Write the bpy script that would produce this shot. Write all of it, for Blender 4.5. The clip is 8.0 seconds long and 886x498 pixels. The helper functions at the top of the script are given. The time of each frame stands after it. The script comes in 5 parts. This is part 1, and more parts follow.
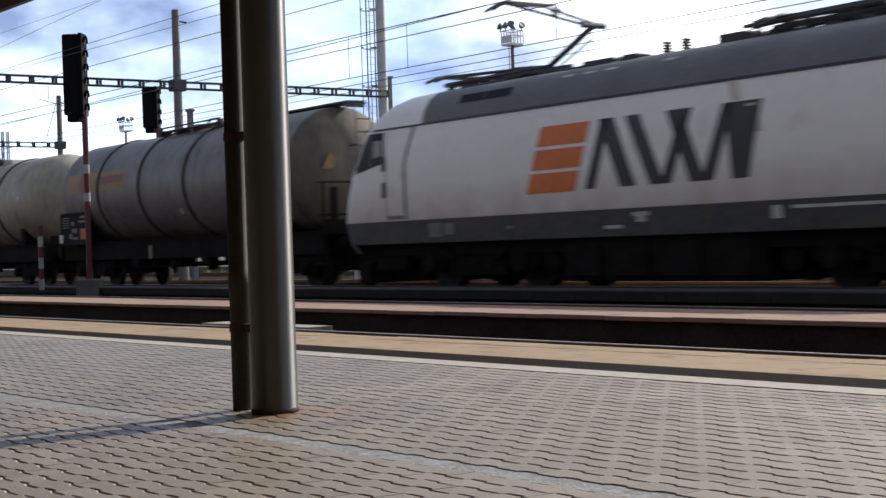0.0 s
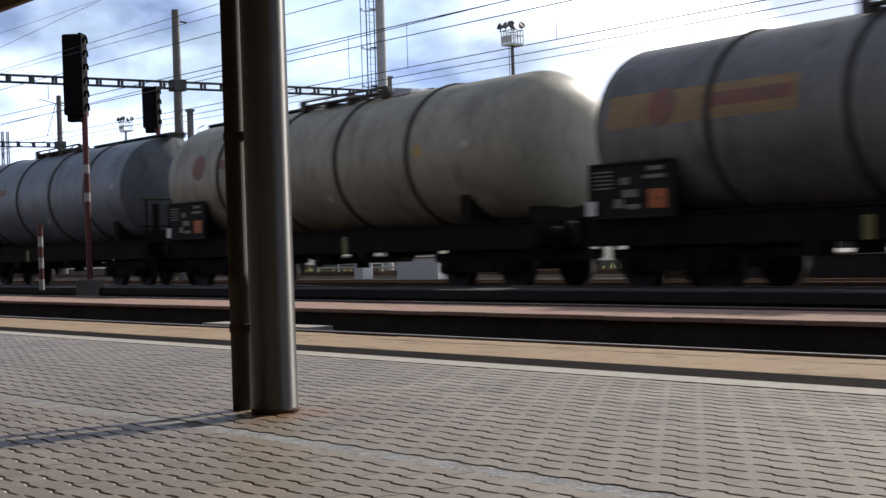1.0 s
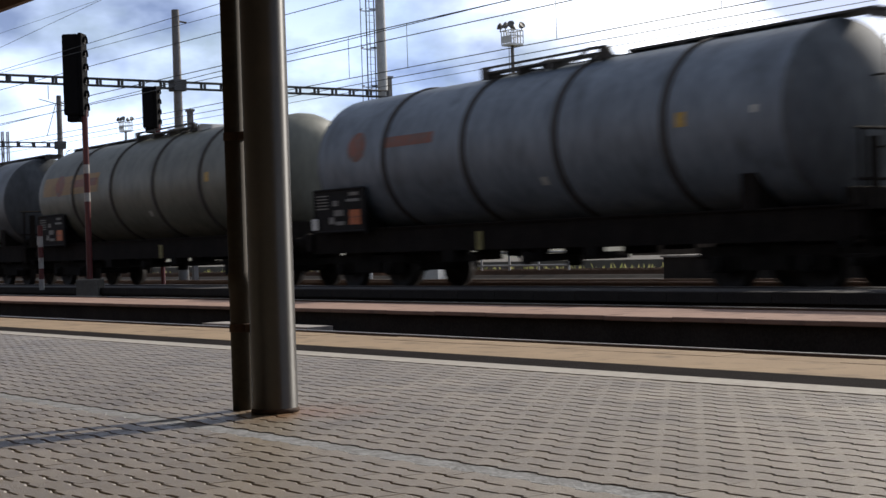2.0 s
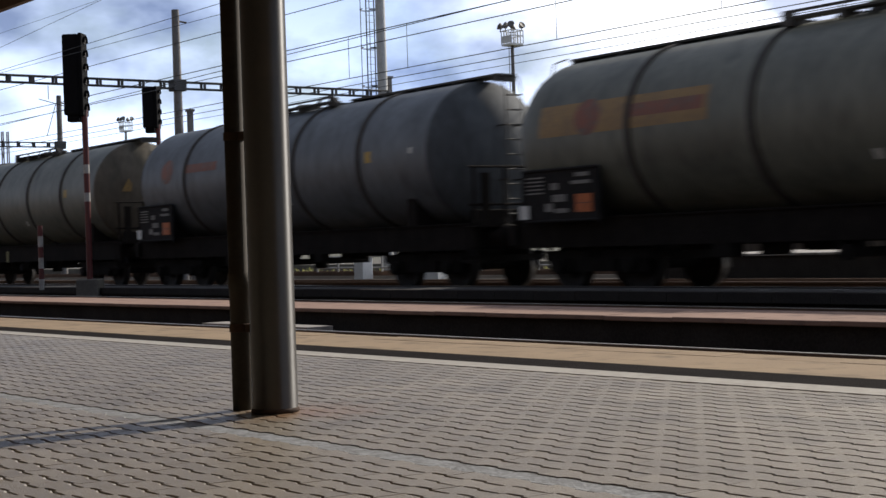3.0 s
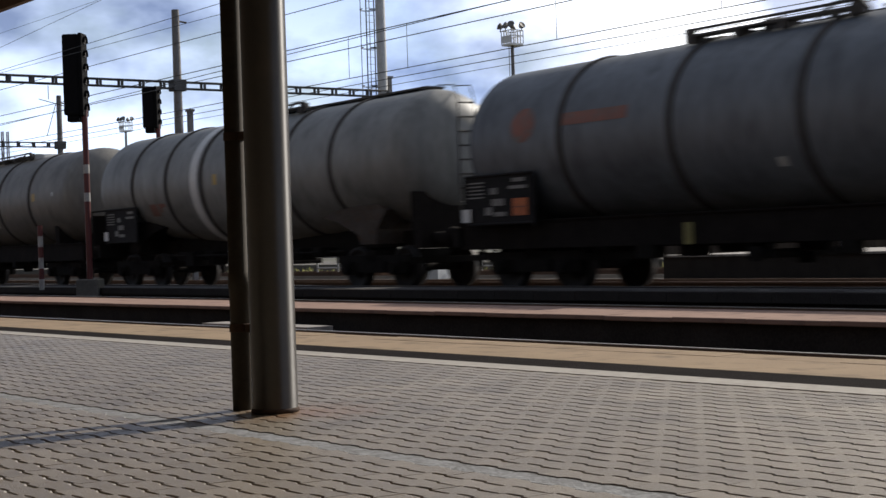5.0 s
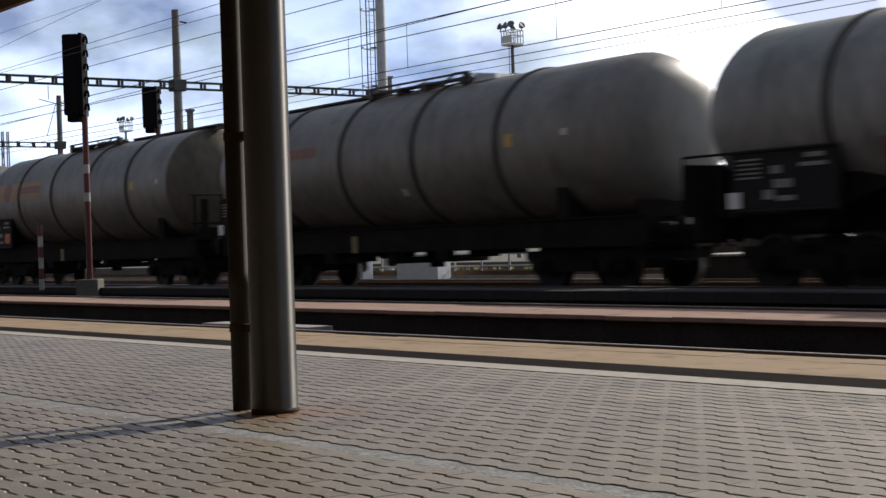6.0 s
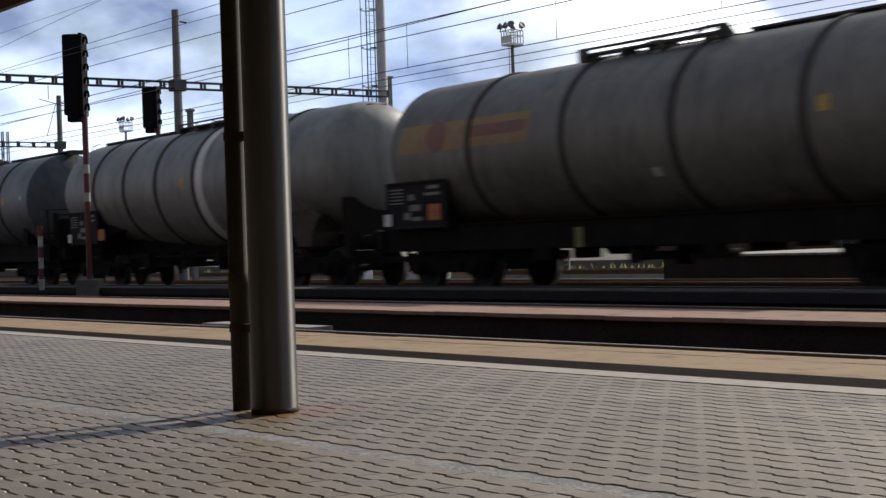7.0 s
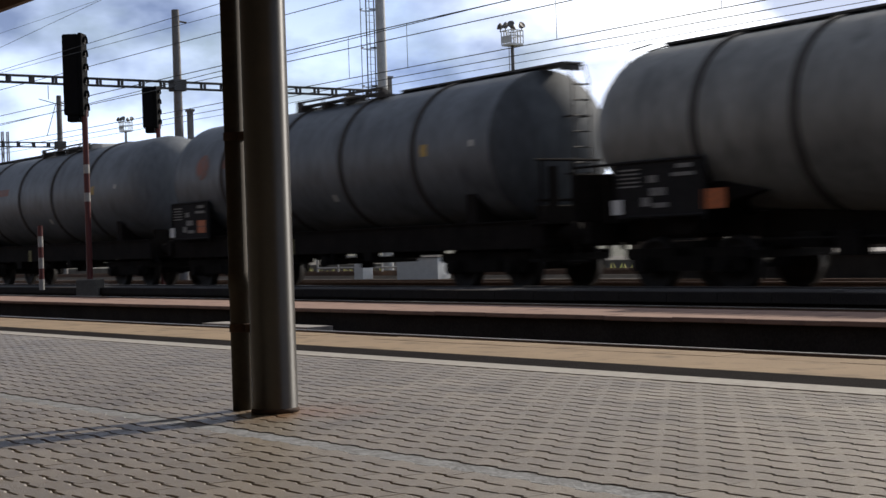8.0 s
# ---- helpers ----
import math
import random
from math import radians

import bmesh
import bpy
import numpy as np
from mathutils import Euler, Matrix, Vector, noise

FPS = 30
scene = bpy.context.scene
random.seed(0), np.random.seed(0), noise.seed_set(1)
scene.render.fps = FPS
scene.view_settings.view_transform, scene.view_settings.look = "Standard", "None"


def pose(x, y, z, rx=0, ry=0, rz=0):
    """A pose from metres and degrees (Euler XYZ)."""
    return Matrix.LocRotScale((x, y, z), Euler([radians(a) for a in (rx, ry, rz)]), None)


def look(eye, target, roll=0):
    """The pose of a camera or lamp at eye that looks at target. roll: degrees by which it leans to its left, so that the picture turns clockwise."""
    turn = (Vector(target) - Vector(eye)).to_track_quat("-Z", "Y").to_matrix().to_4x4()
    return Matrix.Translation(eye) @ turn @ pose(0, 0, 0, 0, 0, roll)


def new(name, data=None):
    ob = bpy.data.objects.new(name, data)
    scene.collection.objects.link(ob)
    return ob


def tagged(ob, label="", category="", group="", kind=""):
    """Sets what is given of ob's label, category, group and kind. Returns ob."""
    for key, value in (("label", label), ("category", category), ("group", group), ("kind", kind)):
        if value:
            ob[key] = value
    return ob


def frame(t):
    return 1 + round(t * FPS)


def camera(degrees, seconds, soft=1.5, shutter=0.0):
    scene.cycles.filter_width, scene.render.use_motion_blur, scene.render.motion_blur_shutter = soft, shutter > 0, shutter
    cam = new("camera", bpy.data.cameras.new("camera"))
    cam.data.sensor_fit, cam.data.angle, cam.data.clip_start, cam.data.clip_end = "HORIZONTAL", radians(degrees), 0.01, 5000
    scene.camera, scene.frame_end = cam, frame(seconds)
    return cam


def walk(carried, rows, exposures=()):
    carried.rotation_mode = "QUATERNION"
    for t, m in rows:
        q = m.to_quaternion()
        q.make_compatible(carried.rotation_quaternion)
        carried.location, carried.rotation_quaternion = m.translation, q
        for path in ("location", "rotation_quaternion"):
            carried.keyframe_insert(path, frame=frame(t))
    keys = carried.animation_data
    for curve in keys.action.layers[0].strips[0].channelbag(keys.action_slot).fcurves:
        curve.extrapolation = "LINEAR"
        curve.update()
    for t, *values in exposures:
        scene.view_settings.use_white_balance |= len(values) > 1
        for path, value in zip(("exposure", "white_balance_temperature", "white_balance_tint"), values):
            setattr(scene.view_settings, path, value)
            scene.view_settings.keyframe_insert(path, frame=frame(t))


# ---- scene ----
cam = camera(32.19, 8.0, soft=1.5, shutter=0.25)
YAW, PITCH, ROLL = 52.596, -0.176, 1.866
VIEW = pose(0, 0, 0.8, 90 + PITCH, 0, YAW) @ pose(0, 0, 0, 0, 0, -ROLL)
walk(cam, [(0.0, VIEW), (8.0, VIEW)], exposures=[(0.0, 0.28, 6280, 10), (1.0, 0.14, 6350, 10), (3.0, -0.06, 6500, 10), (6.5, -0.1, 6500, 10), (8.0, -0.15, 6500, 10)])

# ---- world and sun ----
SUN_EL, SUN_AZ = 31.0, -5.0
world = bpy.data.worlds.new("sky")
scene.world = world
world.use_nodes = True
wn, wl = world.node_tree.nodes, world.node_tree.links
wn.clear()
w_out = wn.new("ShaderNodeOutputWorld")
w_bg = wn.new("ShaderNodeBackground")
w_sky = wn.new("ShaderNodeTexSky")
w_sky.sky_type = "NISHITA"
w_sky.sun_disc = False
w_sky.sun_elevation, w_sky.sun_rotation = radians(SUN_EL), radians(SUN_AZ)
w_co = wn.new("ShaderNodeTexCoord")
w_map = wn.new("ShaderNodeMapping")
w_map.inputs["Scale"].default_value = (1.0, 1.0, 1.9)
w_map.inputs["Location"].default_value = (0.35, 0.1, 0.22)
w_n1 = wn.new("ShaderNodeTexNoise")
w_n1.inputs["Scale"].default_value, w_n1.inputs["Detail"].default_value = 7.5, 7.0
w_n1.inputs["Roughness"].default_value = 0.56
w_ramp = wn.new("ShaderNodeValToRGB")
w_ramp.color_ramp.elements[0].position, w_ramp.color_ramp.elements[1].position = 0.23, 0.45
w_n2 = wn.new("ShaderNodeTexNoise")
w_n2.inputs["Scale"].default_value, w_n2.inputs["Detail"].default_value = 9.0, 5.0
w_cloud = wn.new("ShaderNodeValToRGB")
w_cloud.color_ramp.elements[0].position, w_cloud.color_ramp.elements[0].color = 0.36, (5.2, 5.75, 7.25, 1)
w_cloud.color_ramp.elements[1].position, w_cloud.color_ramp.elements[1].color = 0.58, (15.5, 15.6, 15.8, 1)
w_mix = wn.new("ShaderNodeMixRGB")
w_bg.inputs["Strength"].default_value = 0.09
wl.new(w_co.outputs["Generated"], w_map.inputs["Vector"])
wl.new(w_map.outputs["Vector"], w_n1.inputs["Vector"])
wl.new(w_map.outputs["Vector"], w_n2.inputs["Vector"])
wl.new(w_n1.outputs["Fac"], w_ramp.inputs["Fac"])
wl.new(w_n2.outputs["Fac"], w_cloud.inputs["Fac"])
wl.new(w_ramp.outputs["Color"], w_mix.inputs["Fac"])
wl.new(w_sky.outputs["Color"], w_mix.inputs["Color1"])
# brighter towards the sun, duller and bluer away from it
w_dot = wn.new("ShaderNodeVectorMath")
w_dot.operation = "DOT_PRODUCT"
w_dot.inputs[1].default_value = (math.sin(radians(SUN_AZ)) * 0.87, math.cos(radians(SUN_AZ)) * 0.87, 0.49)
w_fall = wn.new("ShaderNodeValToRGB")
w_fall.color_ramp.elements[0].position, w_fall.color_ramp.elements[0].color = 0.12, (0.325, 0.345, 0.375, 1)
w_fall.color_ramp.elements[1].position, w_fall.color_ramp.elements[1].color = 0.87, (1.5, 1.47, 1.42, 1)
w_mid = w_fall.color_ramp.elements.new(0.775)
w_mid.color = (0.59, 0.685, 0.85, 1)
w_mid2 = w_fall.color_ramp.elements.new(0.82)
w_mid2.color = (0.49, 0.60, 0.81, 1)
w_mul = wn.new("ShaderNodeMixRGB")
w_mul.blend_type = "MULTIPLY"
w_mul.inputs["Fac"].default_value = 1.0
w_shift = wn.new("ShaderNodeMapRange")
w_shift.inputs["From Min"].default_value, w_shift.inputs["From Max"].default_value = -1.0, 1.0
wl.new(w_co.outputs["Generated"], w_dot.inputs[0])
wl.new(w_dot.outputs["Value"], w_shift.inputs["Value"])
wl.new(w_shift.outputs["Result"], w_fall.inputs["Fac"])
wl.new(w_cloud.outputs["Color"], w_mul.inputs["Color1"])
wl.new(w_fall.outputs["Color"], w_mul.inputs["Color2"])
# clouds pale towards the horizon; dimmed overhead to hold down the fill light
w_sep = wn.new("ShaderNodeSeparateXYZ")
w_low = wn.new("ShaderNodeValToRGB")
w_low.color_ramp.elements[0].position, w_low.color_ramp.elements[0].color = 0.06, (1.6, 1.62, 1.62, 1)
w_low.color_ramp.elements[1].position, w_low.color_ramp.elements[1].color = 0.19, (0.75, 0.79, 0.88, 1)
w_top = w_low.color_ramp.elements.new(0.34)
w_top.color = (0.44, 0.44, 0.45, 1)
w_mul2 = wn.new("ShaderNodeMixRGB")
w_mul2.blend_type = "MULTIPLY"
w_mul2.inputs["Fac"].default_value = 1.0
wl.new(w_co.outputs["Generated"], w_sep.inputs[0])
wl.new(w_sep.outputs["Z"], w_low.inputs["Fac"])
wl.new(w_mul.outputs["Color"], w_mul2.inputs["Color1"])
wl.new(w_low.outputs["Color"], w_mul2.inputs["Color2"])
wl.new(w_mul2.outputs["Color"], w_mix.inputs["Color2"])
wl.new(w_mix.outputs["Color"], w_bg.inputs["Color"])
wl.new(w_bg.outputs["Background"], w_out.inputs["Surface"])

sun_data = bpy.data.lights.new("sun", "SUN")
sun_data.energy, sun_data.angle, sun_data.color = 5.0, radians(0.6), (1.0, 0.93, 0.83)
sun = new("sun", sun_data)
sun_to = Vector((math.sin(radians(SUN_AZ)) * math.cos(radians(SUN_EL)), math.cos(radians(SUN_AZ)) * math.cos(radians(SUN_EL)), math.sin(radians(SUN_EL))))
sun.matrix_world = look(sun_to * 60, (0, 0, 0))


# ---- materials ----
def mat(name, color, color2=None, rough=0.7, metal=0.0, grain=40.0, stain=3.0, bump=0.15, spread=0.35, stretch=(1, 1, 1), piece=0.0, dirt=None, dirt_at=(0.52, 0.72), spec=0.5):
    """Two scales of noise between two colours, grain bump, optional dirt colour and variation per piece."""
    m = bpy.data.materials.new(name)
    m.use_nodes = True
    n, l = m.node_tree.nodes, m.node_tree.links
    bsdf = n["Principled BSDF"]
    co = n.new("ShaderNodeTexCoord")
    mp = n.new("ShaderNodeMapping")
    mp.inputs["Scale"].default_value = stretch
    l.new(co.outputs["Object"], mp.inputs["Vector"])
    big, small = n.new("ShaderNodeTexNoise"), n.new("ShaderNodeTexNoise")
    big.inputs["Scale"].default_value, big.inputs["Detail"].default_value = stain, 4
    small.inputs["Scale"].default_value, small.inputs["Detail"].default_value = grain, 3
    for t in (big, small):
        l.new(mp.outputs["Vector"], t.inputs["Vector"])
    color2 = color2 or [c * (1 - spread) for c in color]
    add = n.new("ShaderNodeMath")
    add.operation = "ADD"
    half = n.new("ShaderNodeMath")
    half.operation = "MULTIPLY"
    half.inputs[1].default_value = 0.5
    l.new(big.outputs["Fac"], add.inputs[0])
    l.new(small.outputs["Fac"], add.inputs[1])
    l.new(add.outputs[0], half.inputs[0])
    ramp = n.new("ShaderNodeValToRGB")
    ramp.color_ramp.elements[0].position, ramp.color_ramp.elements[1].position = 0.36, 0.64
    ramp.color_ramp.elements[0].color, ramp.color_ramp.elements[1].color = (*color2, 1), (*color, 1)
    l.new(half.outputs[0], ramp.inputs["Fac"])
    out = ramp.outputs["Color"]
    if dirt:
        dn = n.new("ShaderNodeTexNoise")
        dn.inputs["Scale"].default_value, dn.inputs["Detail"].default_value = stain * 2.3, 6
        l.new(mp.outputs["Vector"], dn.inputs["Vector"])
        dr = n.new("ShaderNodeMapRange")
        dr.inputs["From Min"].default_value, dr.inputs["From Max"].default_value = dirt_at
        l.new(dn.outputs["Fac"], dr.inputs["Value"])
        dm = n.new("ShaderNodeMixRGB")
        dm.inputs["Color2"].default_value = (*dirt, 1)
        l.new(dr.outputs["Result"], dm.inputs["Fac"])
        l.new(out, dm.inputs["Color1"])
        out = dm.outputs["Color"]
    if piece:
        info, geo = n.new("ShaderNodeObjectInfo"), n.new("ShaderNodeNewGeometry")
        both = n.new("ShaderNodeMath")
        both.operation = "ADD"
        l.new(info.outputs["Random"], both.inputs[0])
        l.new(geo.outputs["Random Per Island"], both.inputs[1])
        fr = n.new("ShaderNodeMath")
        fr.operation = "FRACT"
        l.new(both.outputs[0], fr.inputs[0])
        mr = n.new("ShaderNodeMapRange")
        mr.inputs["To Min"].default_value, mr.inputs["To Max"].default_value = 1 - piece, 1 + piece
        l.new(fr.outputs[0], mr.inputs["Value"])
        hv = n.new("ShaderNodeHueSaturation")
        l.new(mr.outputs["Result"], hv.inputs["Value"])
        l.new(out, hv.inputs["Color"])
        out = hv.outputs["Color"]
    l.new(out, bsdf.inputs["Base Color"])
    bsdf.inputs["Roughness"].default_value, bsdf.inputs["Metallic"].default_value = rough, metal
    bsdf.inputs["Specular IOR Level"].default_value = spec
    if bump:
        bp = n.new("ShaderNodeBump")
        bp.inputs["Strength"].default_value, bp.inputs["Distance"].default_value = bump, 0.01
        l.new(small.outputs["Fac"], bp.inputs["Height"])
        l.new(bp.outputs["Normal"], bsdf.inputs["Normal"])
    return m


PAVER = mat("paver_concrete", (0.276, 0.229, 0.172), (0.193, 0.158, 0.118), 0.41, grain=130, stain=1.2, bump=0.6, piece=0.13, dirt=(0.118, 0.096, 0.072), dirt_at=(0.52, 0.78), spec=1.0)


def rust_stain(m, centre, reach):
    """A rust-brown stain washed out over the paving from one spot."""
    n, l = m.node_tree.nodes, m.node_tree.links
    bsdf = n["Principled BSDF"]
    old = bsdf.inputs["Base Color"].links[0].from_socket
    geo, dist, noi = n.new("ShaderNodeNewGeometry"), n.new("ShaderNodeVectorMath"), n.new("ShaderNodeTexNoise")
    dist.operation = "DISTANCE"
    dist.inputs[1].default_value = centre
    noi.inputs["Scale"].default_value, noi.inputs["Detail"].default_value = 6.0, 4.0
    l.new(geo.outputs["Position"], dist.inputs[0])
    l.new(geo.outputs["Position"], noi.inputs["Vector"])
    mul = n.new("ShaderNodeMath")
    mul.operation = "MULTIPLY_ADD"
    mul.inputs[1].default_value, mul.inputs[2].default_value = -1.0 / reach, 0.75
    l.new(dist.outputs["Value"], mul.inputs[0])
    add = n.new("ShaderNodeMath")
    add.operation = "ADD"
    add.use_clamp = True
    l.new(mul.outputs[0], add.inputs[0])
    sub = n.new("ShaderNodeMath")
    sub.operation = "SUBTRACT"
    sub.inputs[1].default_value = 0.35
    l.new(noi.outputs["Fac"], sub.inputs[0])
    l.new(sub.outputs[0], add.inputs[1])
    mix = n.new("ShaderNodeMixRGB")
    mix.inputs["Color2"].default_value = (0.23, 0.115, 0.045, 1)
    l.new(add.outputs[0], mix.inputs["Fac"])
    l.new(old, mix.inputs["Color1"])
    l.new(mix.outputs["Color"], bsdf.inputs["Base Color"])


rust_stain(PAVER, (-6.5, 4.08, 0.0), 0.5)
# sun glint on the paver steps, put in as a paler, glossier colour
PAVER_GLINT = mat("painted_paver_glint", (0.42, 0.39, 0.35), (0.33, 0.3, 0.27), 0.3, grain=130, stain=3, bump=0.1, spec=0.8)
STRIP_TOP = mat("worn_asphalt", (0.075, 0.07, 0.069), (0.045, 0.042, 0.041), 0.85, grain=120, stain=1.2, bump=0.4, spec=0.2, dirt=(0.1, 0.092, 0.085))
SAND = mat("joint_sand", (0.025, 0.02, 0.016), rough=0.95, grain=200, stain=6)
SLAB = mat("platform_concrete", (0.33, 0.30, 0.27), (0.24, 0.22, 0.2), 0.85, grain=60, stain=1.5, dirt=(0.14, 0.125, 0.11))
WHITE_LINE = mat("worn_white_paint", (0.42, 0.39, 0.345), (0.32, 0.295, 0.26), 0.7, grain=60, stain=5, dirt=(0.27, 0.245, 0.215), spec=0.2)
ASPHALT = mat("asphalt", (0.026, 0.022, 0.021), (0.015, 0.013, 0.012), 0.95, grain=250, stain=2.0, bump=0.4, spec=0.02)
EDGE_TAN = mat("edge_slab_concrete", (0.34, 0.25, 0.162), (0.27, 0.197, 0.128), 0.85, grain=80, stain=1.6, dirt=(0.18, 0.135, 0.09), piece=0.06, spec=0.15)
EDGE_PINK = mat("island_edge_concrete", (0.34, 0.225, 0.175), (0.27, 0.178, 0.14), 0.85, grain=80, stain=1.4, dirt=(0.18, 0.12, 0.1), piece=0.06, spec=0.15)
GUTTER = mat("gutter_gravel", (0.30, 0.31, 0.325), (0.13, 0.13, 0.135), 0.9, grain=55, stain=12, bump=0.8)
BALLAST = mat("ballast", (0.045, 0.037, 0.032), (0.02, 0.017, 0.015), 0.95, grain=35, stain=1.5, bump=1.0, spec=0.1)
FAR_GROUND = mat("weedy_gravel", (0.13, 0.12, 0.085), (0.06, 0.06, 0.04), 0.95, grain=8, stain=0.15, bump=0.3, dirt=(0.03, 0.035, 0.018), dirt_at=(0.5, 0.62))
RAIL = mat("rail_rust", (0.16, 0.09, 0.055), rough=0.75, grain=60, stain=4)
RAILHEAD = mat("polished_rail_head", (0.6, 0.59, 0.57), rough=0.4, metal=1.0, grain=30, stain=3, bump=0.02)
SLEEPER = mat("concrete_sleeper", (0.10, 0.085, 0.072), rough=0.9, grain=40, stain=2)
YARD_SLAB = mat("yard_concrete", (0.17, 0.16, 0.14), (0.11, 0.1, 0.09), 0.9, grain=30, stain=1.0, spec=0.1)
WEED = mat("dry_weeds", (0.16, 0.18, 0.06), (0.3, 0.27, 0.13), 0.8, grain=6, stain=2.0, bump=0.0, spec=0.1)
weed_nodes, weed_links = WEED.node_tree.nodes, WEED.node_tree.links
weed_through, weed_mix = weed_nodes.new("ShaderNodeBsdfTranslucent"), weed_nodes.new("ShaderNodeMixShader")
weed_links.new(weed_nodes["Principled BSDF"].inputs["Base Color"].links[0].from_socket, weed_through.inputs["Color"])
weed_links.new(weed_nodes["Principled BSDF"].outputs[0], weed_mix.inputs[1])
weed_links.new(weed_through.outputs[0], weed_mix.inputs[2])
weed_links.new(weed_mix.outputs[0], weed_nodes["Material Output"].inputs["Surface"])
SHED = mat("shed_boards", (0.10, 0.075, 0.055), (0.06, 0.045, 0.035), 0.85, grain=10, stain=1.0, stretch=(3, 1, 0.3), spec=0.1)
# for platform walls and strip edges: their shade is put into this colour
SHADED_CONCRETE = mat("shaded_concrete", (0.05, 0.044, 0.04), (0.026, 0.023, 0.021), 0.9, grain=40, stain=1.8, spec=0.15)
PLASTER = mat("unseen_wall_plaster", (0.30, 0.26, 0.2), (0.24, 0.2, 0.16), 0.9, grain=30, stain=0.6)
GALV = mat("galvanised_steel", (0.5, 0.5, 0.49), (0.38, 0.38, 0.375), 0.5, 0.35, grain=25, stain=4, bump=0.05)
PILLAR = mat("dark_gloss_pillar_paint", (0.03, 0.025, 0.018), (0.018, 0.015, 0.011), 0.45, 0.0, grain=30, stain=2.2, bump=0.04, dirt=(0.05, 0.037, 0.025), dirt_at=(0.52, 0.8))
# paint laid on in strokes round the post, so that its gloss runs up and down
pillar_bsdf, pillar_tangent = PILLAR.node_tree.nodes["Principled BSDF"], PILLAR.node_tree.nodes.new("ShaderNodeTangent")
pillar_tangent.direction_type, pillar_tangent.axis = "RADIAL", "Z"
pillar_bsdf.inputs["IOR"].default_value = 1.9
pillar_bsdf.inputs["Anisotropic"].default_value, pillar_bsdf.inputs["Anisotropic Rotation"].default_value = 0.86, 0.25
PILLAR.node_tree.links.new(pillar_tangent.outputs["Tangent"], pillar_bsdf.inputs["Tangent"])
PIPE = mat("dull_pipe_paint", (0.06, 0.05, 0.036), (0.036, 0.03, 0.022), 0.75, 0.0, grain=30, stain=2.5, bump=0.08, dirt=(0.05, 0.034, 0.022), dirt_at=(0.5, 0.78), spec=0.3)
RUST = mat("rusty_clamp", (0.075, 0.045, 0.03), (0.045, 0.028, 0.02), 0.8, grain=40, stain=6, bump=0.2, spec=0.2)
CANOPY = mat("canopy_brown", (0.14, 0.08, 0.055), rough=0.6, grain=20, stain=2)
MAST = mat("mast_steel", (0.19, 0.18, 0.175), (0.13, 0.124, 0.12), 0.6, 0.2, grain=20, stain=2, dirt=(0.12, 0.09, 0.07))
DARK_STEEL = mat("dark_steel", (0.05, 0.05, 0.052), rough=0.6, grain=20, stain=3)
SIGNAL_BLACK = mat("signal_black", (0.009, 0.009, 0.01), rough=0.8, grain=20, stain=3, bump=0.05, spec=0.05)
LENS = mat("signal_lens", (0.012, 0.006, 0.006), rough=0.65, grain=10, stain=2, bump=0)
RED = mat("red_paint", (0.11, 0.019, 0.019), rough=0.5, grain=20, stain=4, bump=0.05)
WHITE = mat("white_paint", (0.72, 0.72, 0.7), rough=0.5, grain=20, stain=4, spread=0.15, bump=0.05)
DULL_WHITE = mat("weathered_white", (0.42, 0.41, 0.39), rough=0.6, grain=20, stain=4, bump=0.05)
WIRE = mat("wire_copper", (0.06, 0.06, 0.058), rough=0.5, metal=0.6, grain=20, stain=1, bump=0)
RUNGEAR = mat("sooty_running_gear", (0.02, 0.017, 0.015), (0.01, 0.009, 0.008), 0.9, grain=25, stain=4, bump=0.3, spec=0.1)
FRAME = mat("grimy_underframe", (0.022, 0.018, 0.016), (0.011, 0.009, 0.008), 0.9, grain=25, stain=3, bump=0.2, spec=0.12)
WHEEL = mat("wheel_steel", (0.025, 0.021, 0.019), rough=0.7, metal=0.2, grain=20, stain=4)
BAND = mat("tank_band", (0.05, 0.042, 0.037), (0.03, 0.025, 0.022), 0.75, grain=20, stain=3)
RUSTY_GREY = mat("rusty_grey_plate", (0.105, 0.09, 0.078), (0.06, 0.046, 0.037), 0.8, grain=20, stain=3, bump=0.1, spec=0.2, dirt=(0.09, 0.05, 0.03))
WALKWAY = mat("walkway_grating", (0.07, 0.065, 0.06), rough=0.7, grain=60, stain=4)
PANEL = mat("board_dark", (0.026, 0.024, 0.024), rough=0.8, grain=20, stain=4, spec=0.15)
ORANGE = mat("orange_plate", (0.62, 0.16, 0.04), rough=0.55, grain=20, stain=8, dirt=(0.25, 0.09, 0.04))
YELLOW = mat("yellow_sign", (0.6, 0.39, 0.09), rough=0.55, grain=20, stain=8)
OCHRE = mat("grimy_ochre_sign", (0.32, 0.19, 0.04), (0.2, 0.12, 0.04), 0.6, grain=20, stain=8, dirt=(0.12, 0.09, 0.05), dirt_at=(0.45, 0.8))
TAG = mat("yellow_green_tag", (0.27, 0.235, 0.07), rough=0.55, grain=20, stain=8)
STRIPE = mat("faded_stripe", (0.35, 0.225, 0.095), (0.25, 0.165, 0.085), 0.6, grain=10, stain=2.5, dirt=(0.2, 0.15, 0.11), dirt_at=(0.55, 0.85))
RED_BAR = mat("faded_red_mark", (0.27, 0.1, 0.066), (0.19, 0.1, 0.078), 0.6, grain=6, stain=3, dirt=(0.16, 0.13, 0.115))
NOTICE = mat("dirty_notice_paint", (0.3, 0.29, 0.27), (0.17, 0.16, 0.15), 0.7, grain=14, stain=6, bump=0.05)
PALE_BAR = mat("pale_mark", (0.66, 0.66, 0.62), rough=0.6, grain=12, stain=5)
